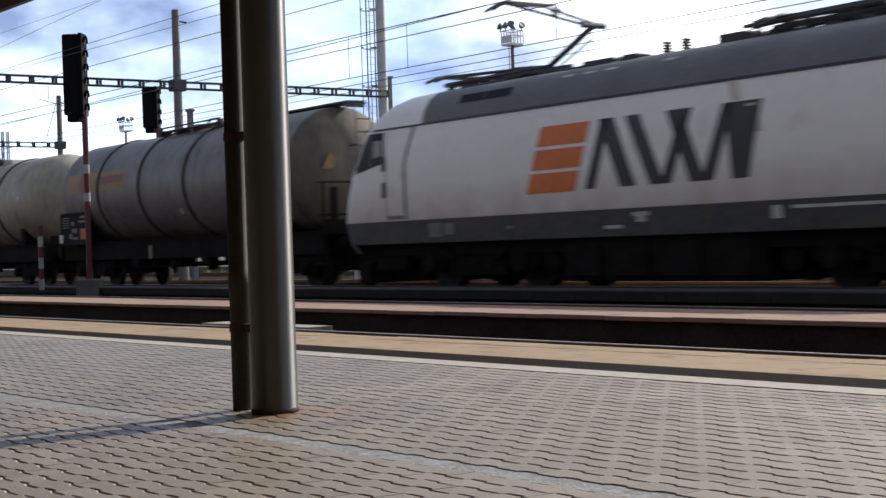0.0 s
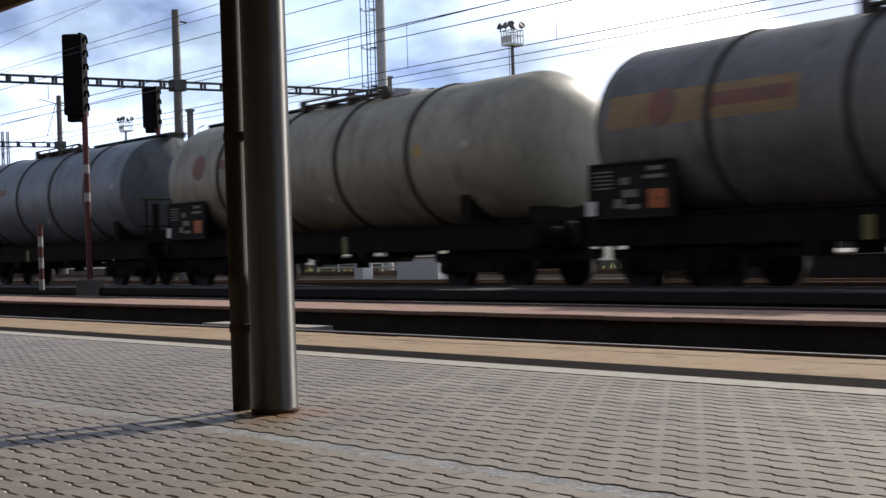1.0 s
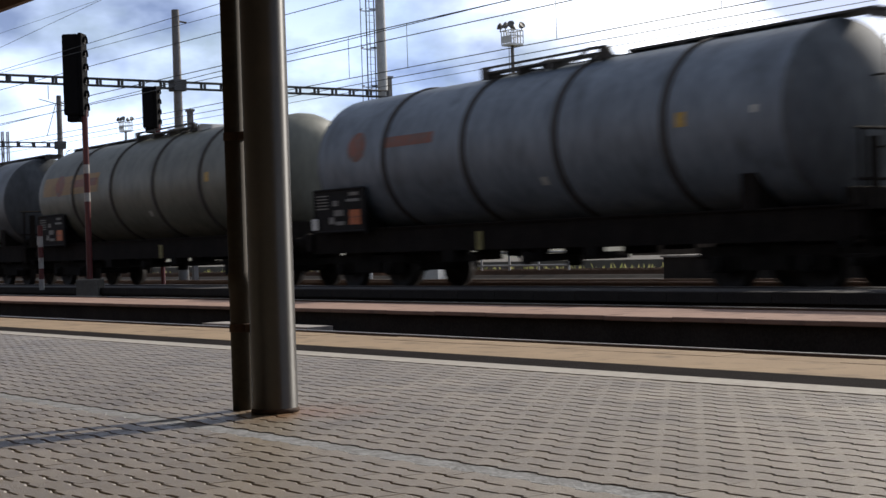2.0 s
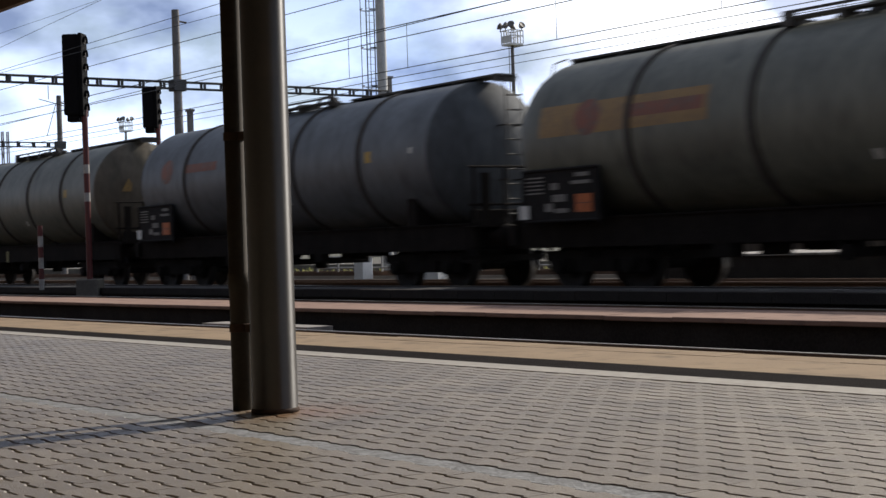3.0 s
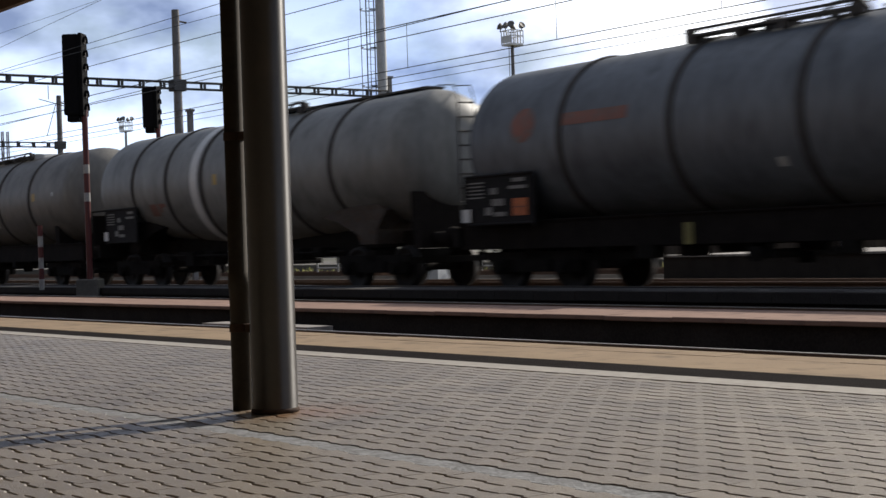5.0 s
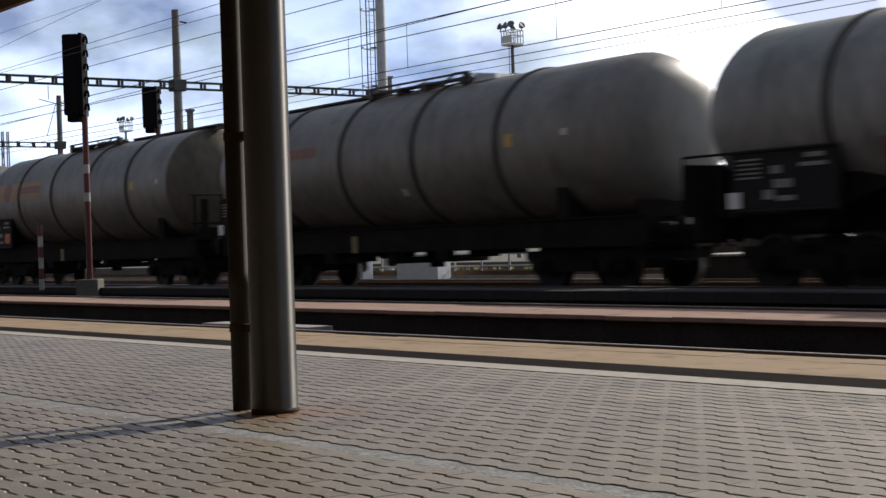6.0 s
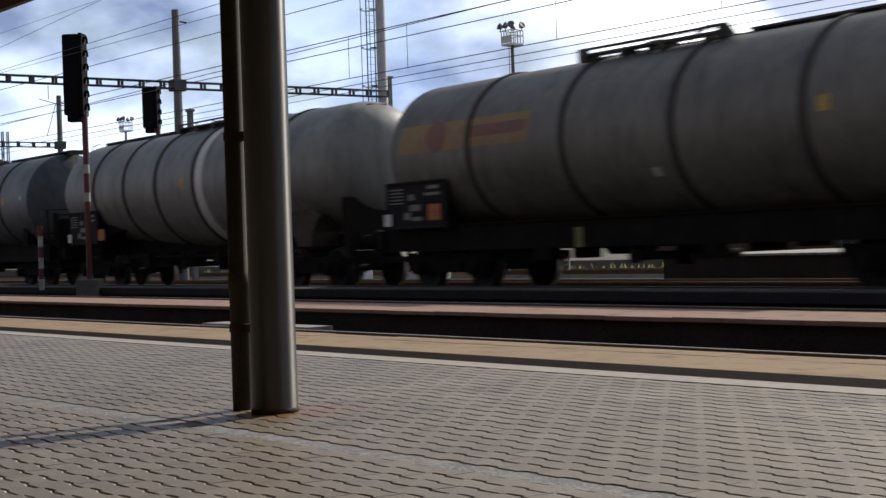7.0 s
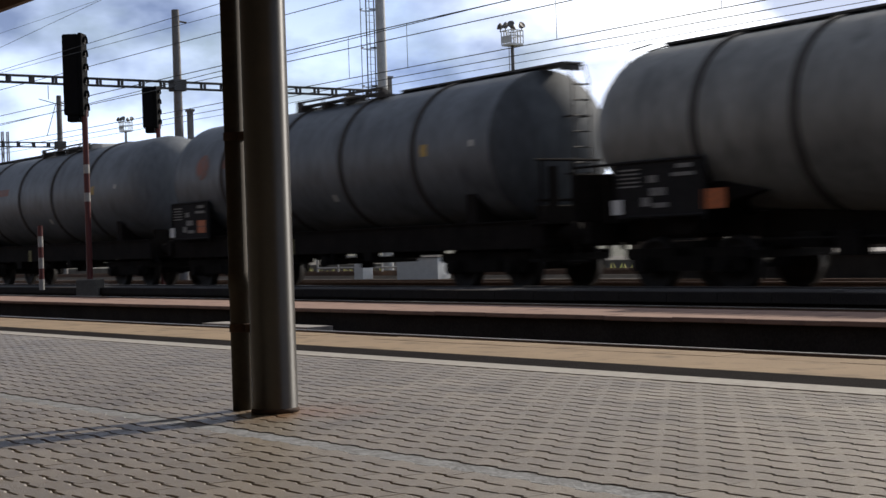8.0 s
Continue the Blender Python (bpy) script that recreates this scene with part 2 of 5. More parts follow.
LOCO_WHITE = mat("loco_white_paint", (0.88, 0.875, 0.86), (0.82, 0.81, 0.785), 0.35, grain=6, stain=0.7, bump=0.02, dirt=(0.55, 0.5, 0.43), dirt_at=(0.62, 0.95))


def dust_line(m, z0, z1, color):
    """Brown brake dust thrown up along the foot of the body."""
    n, l = m.node_tree.nodes, m.node_tree.links
    bsdf = n["Principled BSDF"]
    old = bsdf.inputs["Base Color"].links[0].from_socket
    co, sep, noi = n.new("ShaderNodeTexCoord"), n.new("ShaderNodeSeparateXYZ"), n.new("ShaderNodeTexNoise")
    noi.inputs["Scale"].default_value, noi.inputs["Detail"].default_value = 1.3, 5.0
    l.new(co.outputs["Object"], sep.inputs[0])
    l.new(co.outputs["Object"], noi.inputs["Vector"])
    rng_n, mul, mix = n.new("ShaderNodeMapRange"), n.new("ShaderNodeMath"), n.new("ShaderNodeMixRGB")
    mul.operation = "MULTIPLY"
    rng_n.inputs["From Min"].default_value, rng_n.inputs["From Max"].default_value = z1, z0
    l.new(sep.outputs["Z"], rng_n.inputs["Value"])
    l.new(rng_n.outputs["Result"], mul.inputs[0])
    l.new(noi.outputs["Fac"], mul.inputs[1])
    mix.inputs["Color2"].default_value = (*color, 1)
    l.new(mul.outputs[0], mix.inputs["Fac"])
    l.new(old, mix.inputs["Color1"])
    l.new(mix.outputs["Color"], bsdf.inputs["Base Color"])


dust_line(LOCO_WHITE, 1.4, 2.2, (0.34, 0.25, 0.14))
LOCO_GREY = mat("loco_roof_grey", (0.16, 0.163, 0.172), rough=0.55, grain=12, stain=1, bump=0.04)
SEAM = mat("seam_grey", (0.24, 0.24, 0.245), rough=0.6, grain=12, stain=2, bump=0)
LOCO_SKIRT = mat("loco_skirt_grey", (0.075, 0.075, 0.08), rough=0.6, grain=12, stain=1.5, bump=0.05, dirt=(0.1, 0.075, 0.05))
LOGO_ORANGE = mat("logo_orange", (0.78, 0.18, 0.03), rough=0.4, grain=8, stain=2, spread=0.15, bump=0)
LOGO_DARK = mat("logo_dark", (0.025, 0.03, 0.045), rough=0.4, grain=8, stain=2, bump=0)
SOOT = mat("brown_soot", (0.42, 0.36, 0.26), (0.62, 0.58, 0.5), rough=0.6, grain=3, stain=2, bump=0)
GLASS_DARK = mat("cab_glass", (0.008, 0.009, 0.01), rough=0.12, grain=5, stain=1, bump=0, spec=0.1)
INSULATOR = mat("brown_insulator", (0.10, 0.045, 0.03), rough=0.3, grain=10, stain=2, bump=0)


ENDS = {}


def tank_paint(name, color, dark):
    """Weathered tank paint, and a grimier one for its end, dimmed further to imitate weaker light there."""
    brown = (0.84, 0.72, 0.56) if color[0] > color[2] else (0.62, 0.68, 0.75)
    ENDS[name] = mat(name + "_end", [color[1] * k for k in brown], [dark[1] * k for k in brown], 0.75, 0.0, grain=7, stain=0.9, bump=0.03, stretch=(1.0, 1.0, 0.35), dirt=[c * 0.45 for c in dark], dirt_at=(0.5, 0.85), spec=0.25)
    return mat(name, color, dark, 0.5, 0.0, grain=7, stain=0.9, bump=0.03, stretch=(1.0, 1.0, 0.35), dirt=[c * 0.45 for c in dark], dirt_at=(0.5, 0.85), spec=0.6)


TANK_GREY = tank_paint("tank_grey", (0.206, 0.204, 0.200), (0.125, 0.122, 0.122))
TANK_CREAM = tank_paint("tank_cream", (0.375, 0.35, 0.275), (0.25, 0.232, 0.18))
TANK_BLUE = tank_paint("tank_blue_grey", (0.208, 0.250, 0.304), (0.129, 0.155, 0.191))
TANK_DARK = tank_paint("tank_dark_grey", (0.152, 0.168, 0.186), (0.09, 0.099, 0.112))
TANK_OLIVE = tank_paint("tank_olive_grey", (0.178, 0.183, 0.15), (0.108, 0.111, 0.092))
TANK_BROWN = tank_paint("tank_brown_grey", (0.195, 0.185, 0.165), (0.122, 0.113, 0.102))
TANK_PALE = tank_paint("tank_pale_grey", (0.256, 0.256, 0.242), (0.166, 0.166, 0.157))


# ---- mesh tools ----
def part(name, bm, material, parent=None, label="", smooth=False, kind=""):
    """Links a bmesh as one mesh object, under a thing or a part."""
    me = bpy.data.meshes.new(name)
    bm.to_mesh(me)
    bm.free()
    me.materials.append(material)
    if smooth:
        me.shade_smooth()
    ob = new(name, me)
    ob.parent = parent
    return tagged(ob, label, kind=kind)


def bx(bm, x0, x1, y0, y1, z0, z1, bevel=0.0):
    b = bmesh.new() if bevel else bm
    v = [b.verts.new(p) for p in ((x0, y0, z0), (x1, y0, z0), (x1, y1, z0), (x0, y1, z0), (x0, y0, z1), (x1, y0, z1), (x1, y1, z1), (x0, y1, z1))]
    for f in ((0, 3, 2, 1), (4, 5, 6, 7), (0, 1, 5, 4), (1, 2, 6, 5), (2, 3, 7, 6), (3, 0, 4, 7)):
        b.faces.new([v[i] for i in f])
    if bevel:
        bmesh.ops.bevel(b, geom=b.edges[:], offset=bevel, segments=2, affect="EDGES", profile=0.5)
        merge(bm, b)
    return bm


def merge(bm, b):
    me = bpy.data.meshes.new("tmp")
    b.to_mesh(me)
    b.free()
    bm.from_mesh(me)
    bpy.data.meshes.remove(me)


def rod(bm, a, b, r, n=8, r2=None):
    a, b = Vector(a), Vector(b)
    r2 = r if r2 is None else r2
    q = (b - a).to_track_quat("Z", "Y")
    rings = []
    for c, rad in ((a, r), (b, r2)):
        rings.append([bm.verts.new(c + q @ Vector((rad * math.cos(2 * math.pi * i / n), rad * math.sin(2 * math.pi * i / n), 0))) for i in range(n)])
    for i in range(n):
        j = (i + 1) % n
        bm.faces.new((rings[0][i], rings[0][j], rings[1][j], rings[1][i]))
    for ring, flip in ((rings[0], True), (rings[1], False)):
        cap = [bm.verts.new(v.co) for v in ring]
        bm.faces.new(cap[::-1] if flip else cap)
    return bm


def lathe(bm, profile, axis_m, n=24):
    """A turned form: profile of (radius, along) pairs round the local Z of axis_m."""
    rings = []
    for r, h in profile:
        if r < 1e-5:
            rings.append([bm.verts.new(axis_m @ Vector((0, 0, h)))])
        else:
            rings.append([bm.verts.new(axis_m @ Vector((r * math.cos(2 * math.pi * i / n), r * math.sin(2 * math.pi * i / n), h))) for i in range(n)])
    for p, q in zip(rings, rings[1:]):
        for i in range(n):
            j = (i + 1) % n
            if len(p) == 1 and len(q) == 1:
                continue
            if len(p) == 1:
                bm.faces.new((p[0], q[j], q[i]))
            elif len(q) == 1:
                bm.faces.new((p[i], p[j], q[0]))
            else:
                bm.faces.new((p[i], p[j], q[j], q[i]))
    bmesh.ops.recalc_face_normals(bm, faces=bm.faces[:])
    return bm


def sweep(bm, pts, r, n=6):
    for a, b in zip(pts, pts[1:]):
        rod(bm, a, b, r, n)
    return bm


def thing(name, label, category, m=None, group=""):
    ob = new(name)
    ob.empty_display_size = 0.3
    if m is not None:
        ob.matrix_basis = m
    return tagged(ob, label, category, group)


ALONG_X = pose(0, 0, 0, 0, 90, 0)
ALONG_Y = pose(0, 0, 0, -90, 0, 0)

# ---- structure ----
NEAR_EDGE, ISLAND_0, ISLAND_1, STRIP_0, STRIP_1 = 7.9, 11.3, 12.9, 16.35, 18.15
RAIL_Z, NEAR_RAIL_Z = -0.15, -0.22
TRACKS = [(9.6, NEAR_RAIL_Z), (14.6, RAIL_Z), (19.85, RAIL_Z), (24.4, RAIL_Z), (34.0, RAIL_Z)]
X0, X1 = -420.0, 120.0


def dip(y):
    """The shallow gutter across the platform."""
    return -0.024 * max(0.0, 1 - abs(y - 3.35) / 1.5)


def slab(name, x0, x1, y0, y1, z0, z1, material, label, bevel=0.0):
    return tagged(part(name, bx(bmesh.new(), x0, x1, y0, y1, z0, z1, bevel), material), label, name.replace("_", " "), kind="structure")


bm = bmesh.new()
v = [bm.verts.new(p) for p in ((-3000, -1500, -0.5), (3000, -1500, -0.5), (3000, 22, -0.5), (-3000, 22, -0.5))]
bm.faces.new(v)
v2 = [bm.verts.new(p) for p in ((3000, 4000, -0.5), (-3000, 4000, -0.5))]
bm.faces.new((v[3], v[2], v2[0], v2[1]))
tagged(part("ground", bm, FAR_GROUND), "weedy dark gravel yard reaching the horizon", "ground", kind="structure")

bm = bmesh.new()
ys = [-0.62, 1.0, 1.85, 2.6, 3.35, 4.1, 4.85, 6.15]
rows = [[bm.verts.new((x, y, dip(y) - 0.016)) for y in ys] for x in (-31.0, 5.2)]
for i in range(len(ys) - 1):
    bm.faces.new((rows[0][i], rows[1][i], rows[1][i + 1], rows[0][i + 1]))
tagged(part("pavement", bm, SAND), "grey interlocking pavers with dark sandy joints", "pavement", kind="structure")
pavement = bpy.data.objects["pavement"]
slab("platform_base", X0, X1, -6.0, 6.15, -0.5, -0.1, SLAB, "concrete body under the platform paving")
slab("platform_apron", X0, X1, -6.0, -0.62, -0.1, -0.006, SLAB, "plain grey concrete apron before the added wall")
slab("platform_apron_west", X0, -31.0, -0.616, 6.15, -0.1, -0.006, SLAB, "grey concrete platform surface further along")
slab("platform_apron_east", 5.2, X1, -0.616, 6.15, -0.1, -0.006, SLAB, "grey concrete platform surface further along")
slab("platform_line", X0, X1, 6.154, 6.40, -0.5, 0.004, WHITE_LINE, "worn white safety line along the platform")
slab("platform_asphalt", X0, X1, 6.404, 6.86, -0.5, -0.002, ASPHALT, "dark asphalt band along the platform edge")
edge = slab("platform_edge", X0, X1, 6.864, 7.6, -0.5, -0.004, EDGE_TAN, "tan concrete edge of the platform")
island = slab("island_platform", X0, X1, 11.62, 12.9, -0.5, -0.03, EDGE_PINK, "narrow low island platform of pinkish concrete")
strip = slab("strip_platform", X0, X1, 16.65, 17.85, -0.5, -0.02, STRIP_TOP, "narrow dark asphalt platform between two tracks")

# ballast beds: one sheet, humped under each track
bm = bmesh.new()
prof = [(7.55, -0.46)]
for ty, rz in TRACKS:
    hump = [(ty - 1.55, rz - 0.24), (ty - 1.3, rz - 0.15), (ty + 1.3, rz - 0.15), (ty + 1.55, rz - 0.24)]
    prof += hump[:2] if ty == 19.85 else hump[2:] if ty == 24.4 else hump
prof += [(37.5, -0.47)]
xs = [X0 + i * 20 for i in range(int((X1 - X0) / 20) + 1)]
rows = [[bm.verts.new((x, y, z)) for y, z in prof] for x in xs]
for a, b in zip(rows, rows[1:]):
    for i in range(len(prof) - 1):
        bm.faces.new((a[i], b[i], b[i + 1], a[i + 1]))
tagged(part("ballast_bed", bm, BALLAST), "brown crushed stone ballast under the tracks", "ballast", kind="structure")


slab("crossing_panel", -19.6, -16.8, 10.6, 11.0, -0.46, -0.215, SLAB, "pale concrete crossing panel beside the rail")
# added walls and soffit, out of view, that hold back sky light
slab("station_wall", -260, 60, -6.6, -6.0, -0.5, 7.0, PLASTER, "unseen ochre plaster wall added to block sky light")
slab("station_end_wall", 14.0, 14.4, -6.0, 5.1, -0.006, 3.27, PLASTER, "unseen ochre plaster wall added to darken the space under the canopy")
slab("station_floor", -260, 60, -6.0, -2.0, 3.6, 3.8, PLASTER, "unseen plain soffit added to block sky light")


def train_y(x):
    """Middle of the train's track: it slants a little across the yard, and runs level with the others further out."""
    k = -0.0348
    y = 20.275 + k * (min(max(x, -64.0), -8.0) + 22.0)
    right, left = min(max(x + 8.0, 0.0), 24.0), min(max(-64.0 - x, 0.0), 24.0)
    return y + k * (right - right * right / 48.0) - k * (left - left * left / 48.0)


def ribbon(b, pts, s, half, z0, z1):
    """A bar of oblong section laid along a line of (x, y) points, s metres beside it."""
    rings = [[b.verts.new((x, y + s + dy, z)) for dy, z in ((-half, z0), (half, z0), (half, z1), (-half, z1))] for x, y in pts]
    for p, q in zip(rings, rings[1:]):
        for i in range(4):
            j = (i + 1) % 4
            b.faces.new((p[i], q[i], q[j], p[j]))
    b.faces.new(rings[0])
    b.faces.new(rings[-1][::-1])
    bmesh.ops.recalc_face_normals(b, faces=b.faces[:])
    return b


def build_track(ty, rz, sleepers):
    t = thing("railway_track", "pair of rusty rails on dark concrete sleepers", "track", pose(0, ty, rz), "railway tracks")

    def side(x):
        return train_y(x) - ty if ty == 19.85 else 0.0

    pts = [(x, side(x)) for x in [X0] + list(range(-96, 24, 4)) + [X1]]
    for s in (-0.755, 0.755):
        b = bmesh.new()
        ribbon(b, pts, s, 0.065, -0.17, -0.155)
        ribbon(b, pts, s, 0.01, -0.155, -0.04)
        ribbon(b, pts, s, 0.034, -0.04, -0.008)
        r = part("rail", b, RAIL, t)
        part("rail_head", ribbon(bmesh.new(), pts, s, 0.03, -0.008, 0.0), RAILHEAD if ty < 22 else RAIL, r, "worn running surface")
    b = bmesh.new()
    x = sleepers[0]
    while x < sleepers[1]:
        bx(b, x - 0.13, x + 0.13, side(x) - 1.25, side(x) + 1.25, -0.3, -0.172)
        x += 0.62
    part("sleepers", b, SLEEPER, t, "grey concrete sleepers", kind="stuff")


for ty, rz in TRACKS:
    build_track(ty, rz, (-110, 10))


# ---- train ----
SPEED = 24.96
STRETCH = (1.069, 1.02, 1.022)
R_TANK, Z_TANK = 1.49, 2.77
MESHES = {}


def cached(key, name, make, material, parent, label="", m=None, smooth=False):
    """A part whose mesh is built once and then shared."""
    if key not in MESHES:
        me = bpy.data.meshes.new(name)
        b = make()
        b.to_mesh(me)
        b.free()
        me.materials.append(material)
        if smooth:
            me.shade_smooth()
        MESHES[key] = me
    o = new(name, MESHES[key])
    o.parent = parent
    if m is not None:
        o.matrix_basis = m
    return tagged(o, label)


def patch(x0, x1, z0, z1, r, n=8, cx=1):
    """A thin sheet bent on the near flank of the tank, between two heights over the rail."""
    b = bmesh.new()
    a0, a1 = math.asin((z0 - Z_TANK) / R_TANK), math.asin((z1 - Z_TANK) / R_TANK)
    rows = []
    for i in range(n + 1):
        a = a0 + (a1 - a0) * i / n
        rows.append([b.verts.new((x, -r * math.cos(a), Z_TANK + r * math.sin(a))) for x in (x0, x1)])
    for p, q in zip(rows, rows[1:]):
        b.faces.new((p[0], p[1], q[1], q[0]))
    return b


def disc_patch(xc, zc, size, r, n=18):
    """A thin round sheet bent on the near flank of the tank."""
    b = bmesh.new()
    a0 = math.asin((zc - Z_TANK) / R_TANK)

    def at(u, v):
        a = a0 + v / r
        return b.verts.new((xc + u, -r * math.cos(a), Z_TANK + r * math.sin(a)))

    rim = [at(size * math.cos(2 * math.pi * i / n), size * math.sin(2 * math.pi * i / n)) for i in range(n)]
    mid = [at(0.5 * size * math.cos(2 * math.pi * i / n), 0.5 * size * math.sin(2 * math.pi * i / n)) for i in range(n)]
    for i in range(n):
        j = (i + 1) % n
        b.faces.new((rim[i], rim[j], mid[j], mid[i]))
    c = at(0.0, 0.0)
    for i in range(n):
        b.faces.new((mid[i], mid[(i + 1) % n], c))
    return b


def dish(r, d, n=7):
    """Profile of a dished end from rim to apex."""
    return [(r * math.cos(math.pi / 2 * i / n) ** 0.54, d * math.sin(math.pi / 2 * i / n)) for i in range(n)] + [(0, d)]


def flat_dish(r, crown=2.3, knuckle=0.2):
    """Profile of a shallow end with a tight knuckle."""
    c = r - knuckle
    base = math.sqrt((crown - knuckle) ** 2 - c * c)
    turn = math.atan2(base, c)
    pts = [(c + knuckle * math.cos(turn * i / 6), knuckle * math.sin(turn * i / 6)) for i in range(7)]
    for i in range(1, 6):
        a = turn + (math.pi / 2 - turn) * i / 6
        pts.append((crown * math.cos(a), crown * math.sin(a) - base))
    return pts + [(0, crown - base)]


def tank_shell(xa, xb, d, r=R_TANK, blunt=True, mids=()):
    if blunt:
        return lathe(bmesh.new(), [(r, xa), (r, 0.0), (r, xb)], pose(0, 0, Z_TANK) @ ALONG_X, 56)
    end = dish(r, d)
    front = [(q, xb + h) for q, h in end]
    rear = [(q, xa - h) for q, h in end][::-1]
    return lathe(bmesh.new(), rear + [(r, x) for x in mids] + front, pose(0, 0, Z_TANK) @ ALONG_X, 56)


def tank_end(x, e, r=R_TANK):
    return lathe(bmesh.new(), [(q, x + e * h) for q, h in flat_dish(r)], pose(0, 0, Z_TANK) @ ALONG_X, 56)


def band_ring(x, r=R_TANK):
    return lathe(bmesh.new(), [(r - 0.01, x - 0.07), (r + 0.03, x - 0.065), (r + 0.04, x), (r + 0.03, x + 0.065), (r - 0.01, x + 0.07)], pose(0, 0, Z_TANK) @ ALONG_X, 48)


def wheel_mesh():
    b = bmesh.new()
    return lathe(b, [(0.0, -0.05), (0.1, -0.09), (0.13, -0.03), (0.36, 0.0), (0.39, -0.05), (0.455, -0.065), (0.46, 0.05), (0.485, 0.06), (0.485, 0.085), (0.39, 0.09), (0.36, 0.05), (0.13, 0.05), (0.1, 0.1), (0.0, 0.1)], ALONG_Y, 28)


def bogie_frame():
    b = bmesh.new()
    for s in (-1, 1):
        y = s * 1.0
        bx(b, -1.35, 1.35, y - 0.05, y + 0.05, 0.58, 0.74)
        bx(b, -0.5, 0.5, y - 0.07, y + 0.07, 0.36, 0.6)
        for x in (-0.9, 0.9):
            bx(b, x - 0.17, x + 0.17, y - 0.09, y + 0.09, 0.32, 0.62)
            rod(b, (x, y + s * 0.08, 0.46), (x, y + s * 0.19, 0.46), 0.13, 12)
            for q in (-0.26, 0.26):
                rod(b, (x + q, y, 0.36), (x + q, y, 0.6), 0.07, 10)
    bx(b, -0.2, 0.2, -1.05, 1.05, 0.55, 0.85)
    for x in (-1.3, 1.3):
        bx(b, x - 0.06, x + 0.06, -1.0, 1.0, 0.55, 0.68)
    return b


def axle():
    return rod(bmesh.new(), (0, -0.95, 0.46), (0, 0.95, 0.46), 0.08, 10)


def add_bogie(parent, x):
    f = cached("bogie_frame", "bogie", bogie_frame, RUNGEAR, parent, "black sooty two-axle bogie", pose(x, 0, 0))
    for wx in (-0.9, 0.9):
        cached("bogie_axle", "axle", axle, RUNGEAR, f, "", pose(wx, 0, 0))
        for s in (-1, 1):
            cached("wheel", "wheel", wheel_mesh, WHEEL, f, "steel disc wheel", pose(wx, s * 0.755, 0.46, 0, 0, 180 if s > 0 else 0), True)


def buffer_mesh():
    b = bmesh.new()
    return lathe(b, [(0, -0.62), (0.14, -0.62), (0.14, -0.3), (0.09, -0.28), (0.09, -0.06), (0.23, -0.05), (0.235, -0.02), (0.15, 0.0), (0, 0.005)], ALONG_X, 18)


def add_buffers(parent, half):
    for e in (-1, 1):
        for y in (-0.875, 0.875):
            cached("buffer", "buffer", buffer_mesh, FRAME, parent, "", pose(e * half, y, 1.05, 0, 0, 0 if e > 0 else 180), True)
        b_key = "hook"
        cached(b_key, "coupling_hook", lambda: sweep(bmesh.new(), [(-0.5, 0, 1.02), (-0.05, 0, 1.02), (0.02, 0, 0.9), (-0.1, 0, 0.75)], 0.045), RUNGEAR, parent, "", pose(e * (half - 0.1), 0, 0, 0, 0, 0 if e > 0 else 180))


def underframe(half):
    b = bmesh.new()
    bx(b, -half + 0.62, half - 0.62, -0.28, 0.28, 0.8, 1.3)
    for s in (-1, 1):
        bx(b, -half + 0.62, half - 0.62, s * 1.16 - 0.05, s * 1.16 + 0.05, 0.8, 1.3)
        bx(b, -half + 0.62, half - 0.62, s * 1.16 - 0.1, s * 1.16 + 0.1, 1.3, 1.33)
    for e in (-1, 1):
        bx(b, e * (half - 0.62) - 0.1, e * (half - 0.62) + 0.1, -1.3, 1.3, 0.86, 1.24)
    for x in (-5.5, -2.6, 0.2, 2.8, 5.4):
        bx(b, x - 0.09, x + 0.09, -1.15, 1.15, 0.82, 1.19)
    return b


def saddle(x):
    """A support plate between frame and tank, cut round to the shell."""
    b = bmesh.new()
    n = 14
    for dx in (-0.16, 0.16):
        top = [(1.2 * (2 * i / n - 1)) for i in range(n + 1)]
        va = [b.verts.new((x + dx, y, Z_TANK - math.sqrt(R_TANK ** 2 - y * y) + 0.02)) for y in top]
        vb = [b.verts.new((x + dx, y, 1.18)) for y in top]
        for i in range(n):
            b.faces.new((va[i], va[i + 1], vb[i + 1], vb[i]))
    b.verts.ensure_lookup_table()
    m = 2 * (n + 1)
    for i in range(n):
        b.faces.new((b.verts[n + 1 + i], b.verts[n + 2 + i], b.verts[m + n + 2 + i], b.verts[m + n + 1 + i]))
    for i in (0, n):
        b.faces.new((b.verts[i], b.verts[n + 1 + i], b.verts[m + n + 1 + i], b.verts[m + i]))
    return b


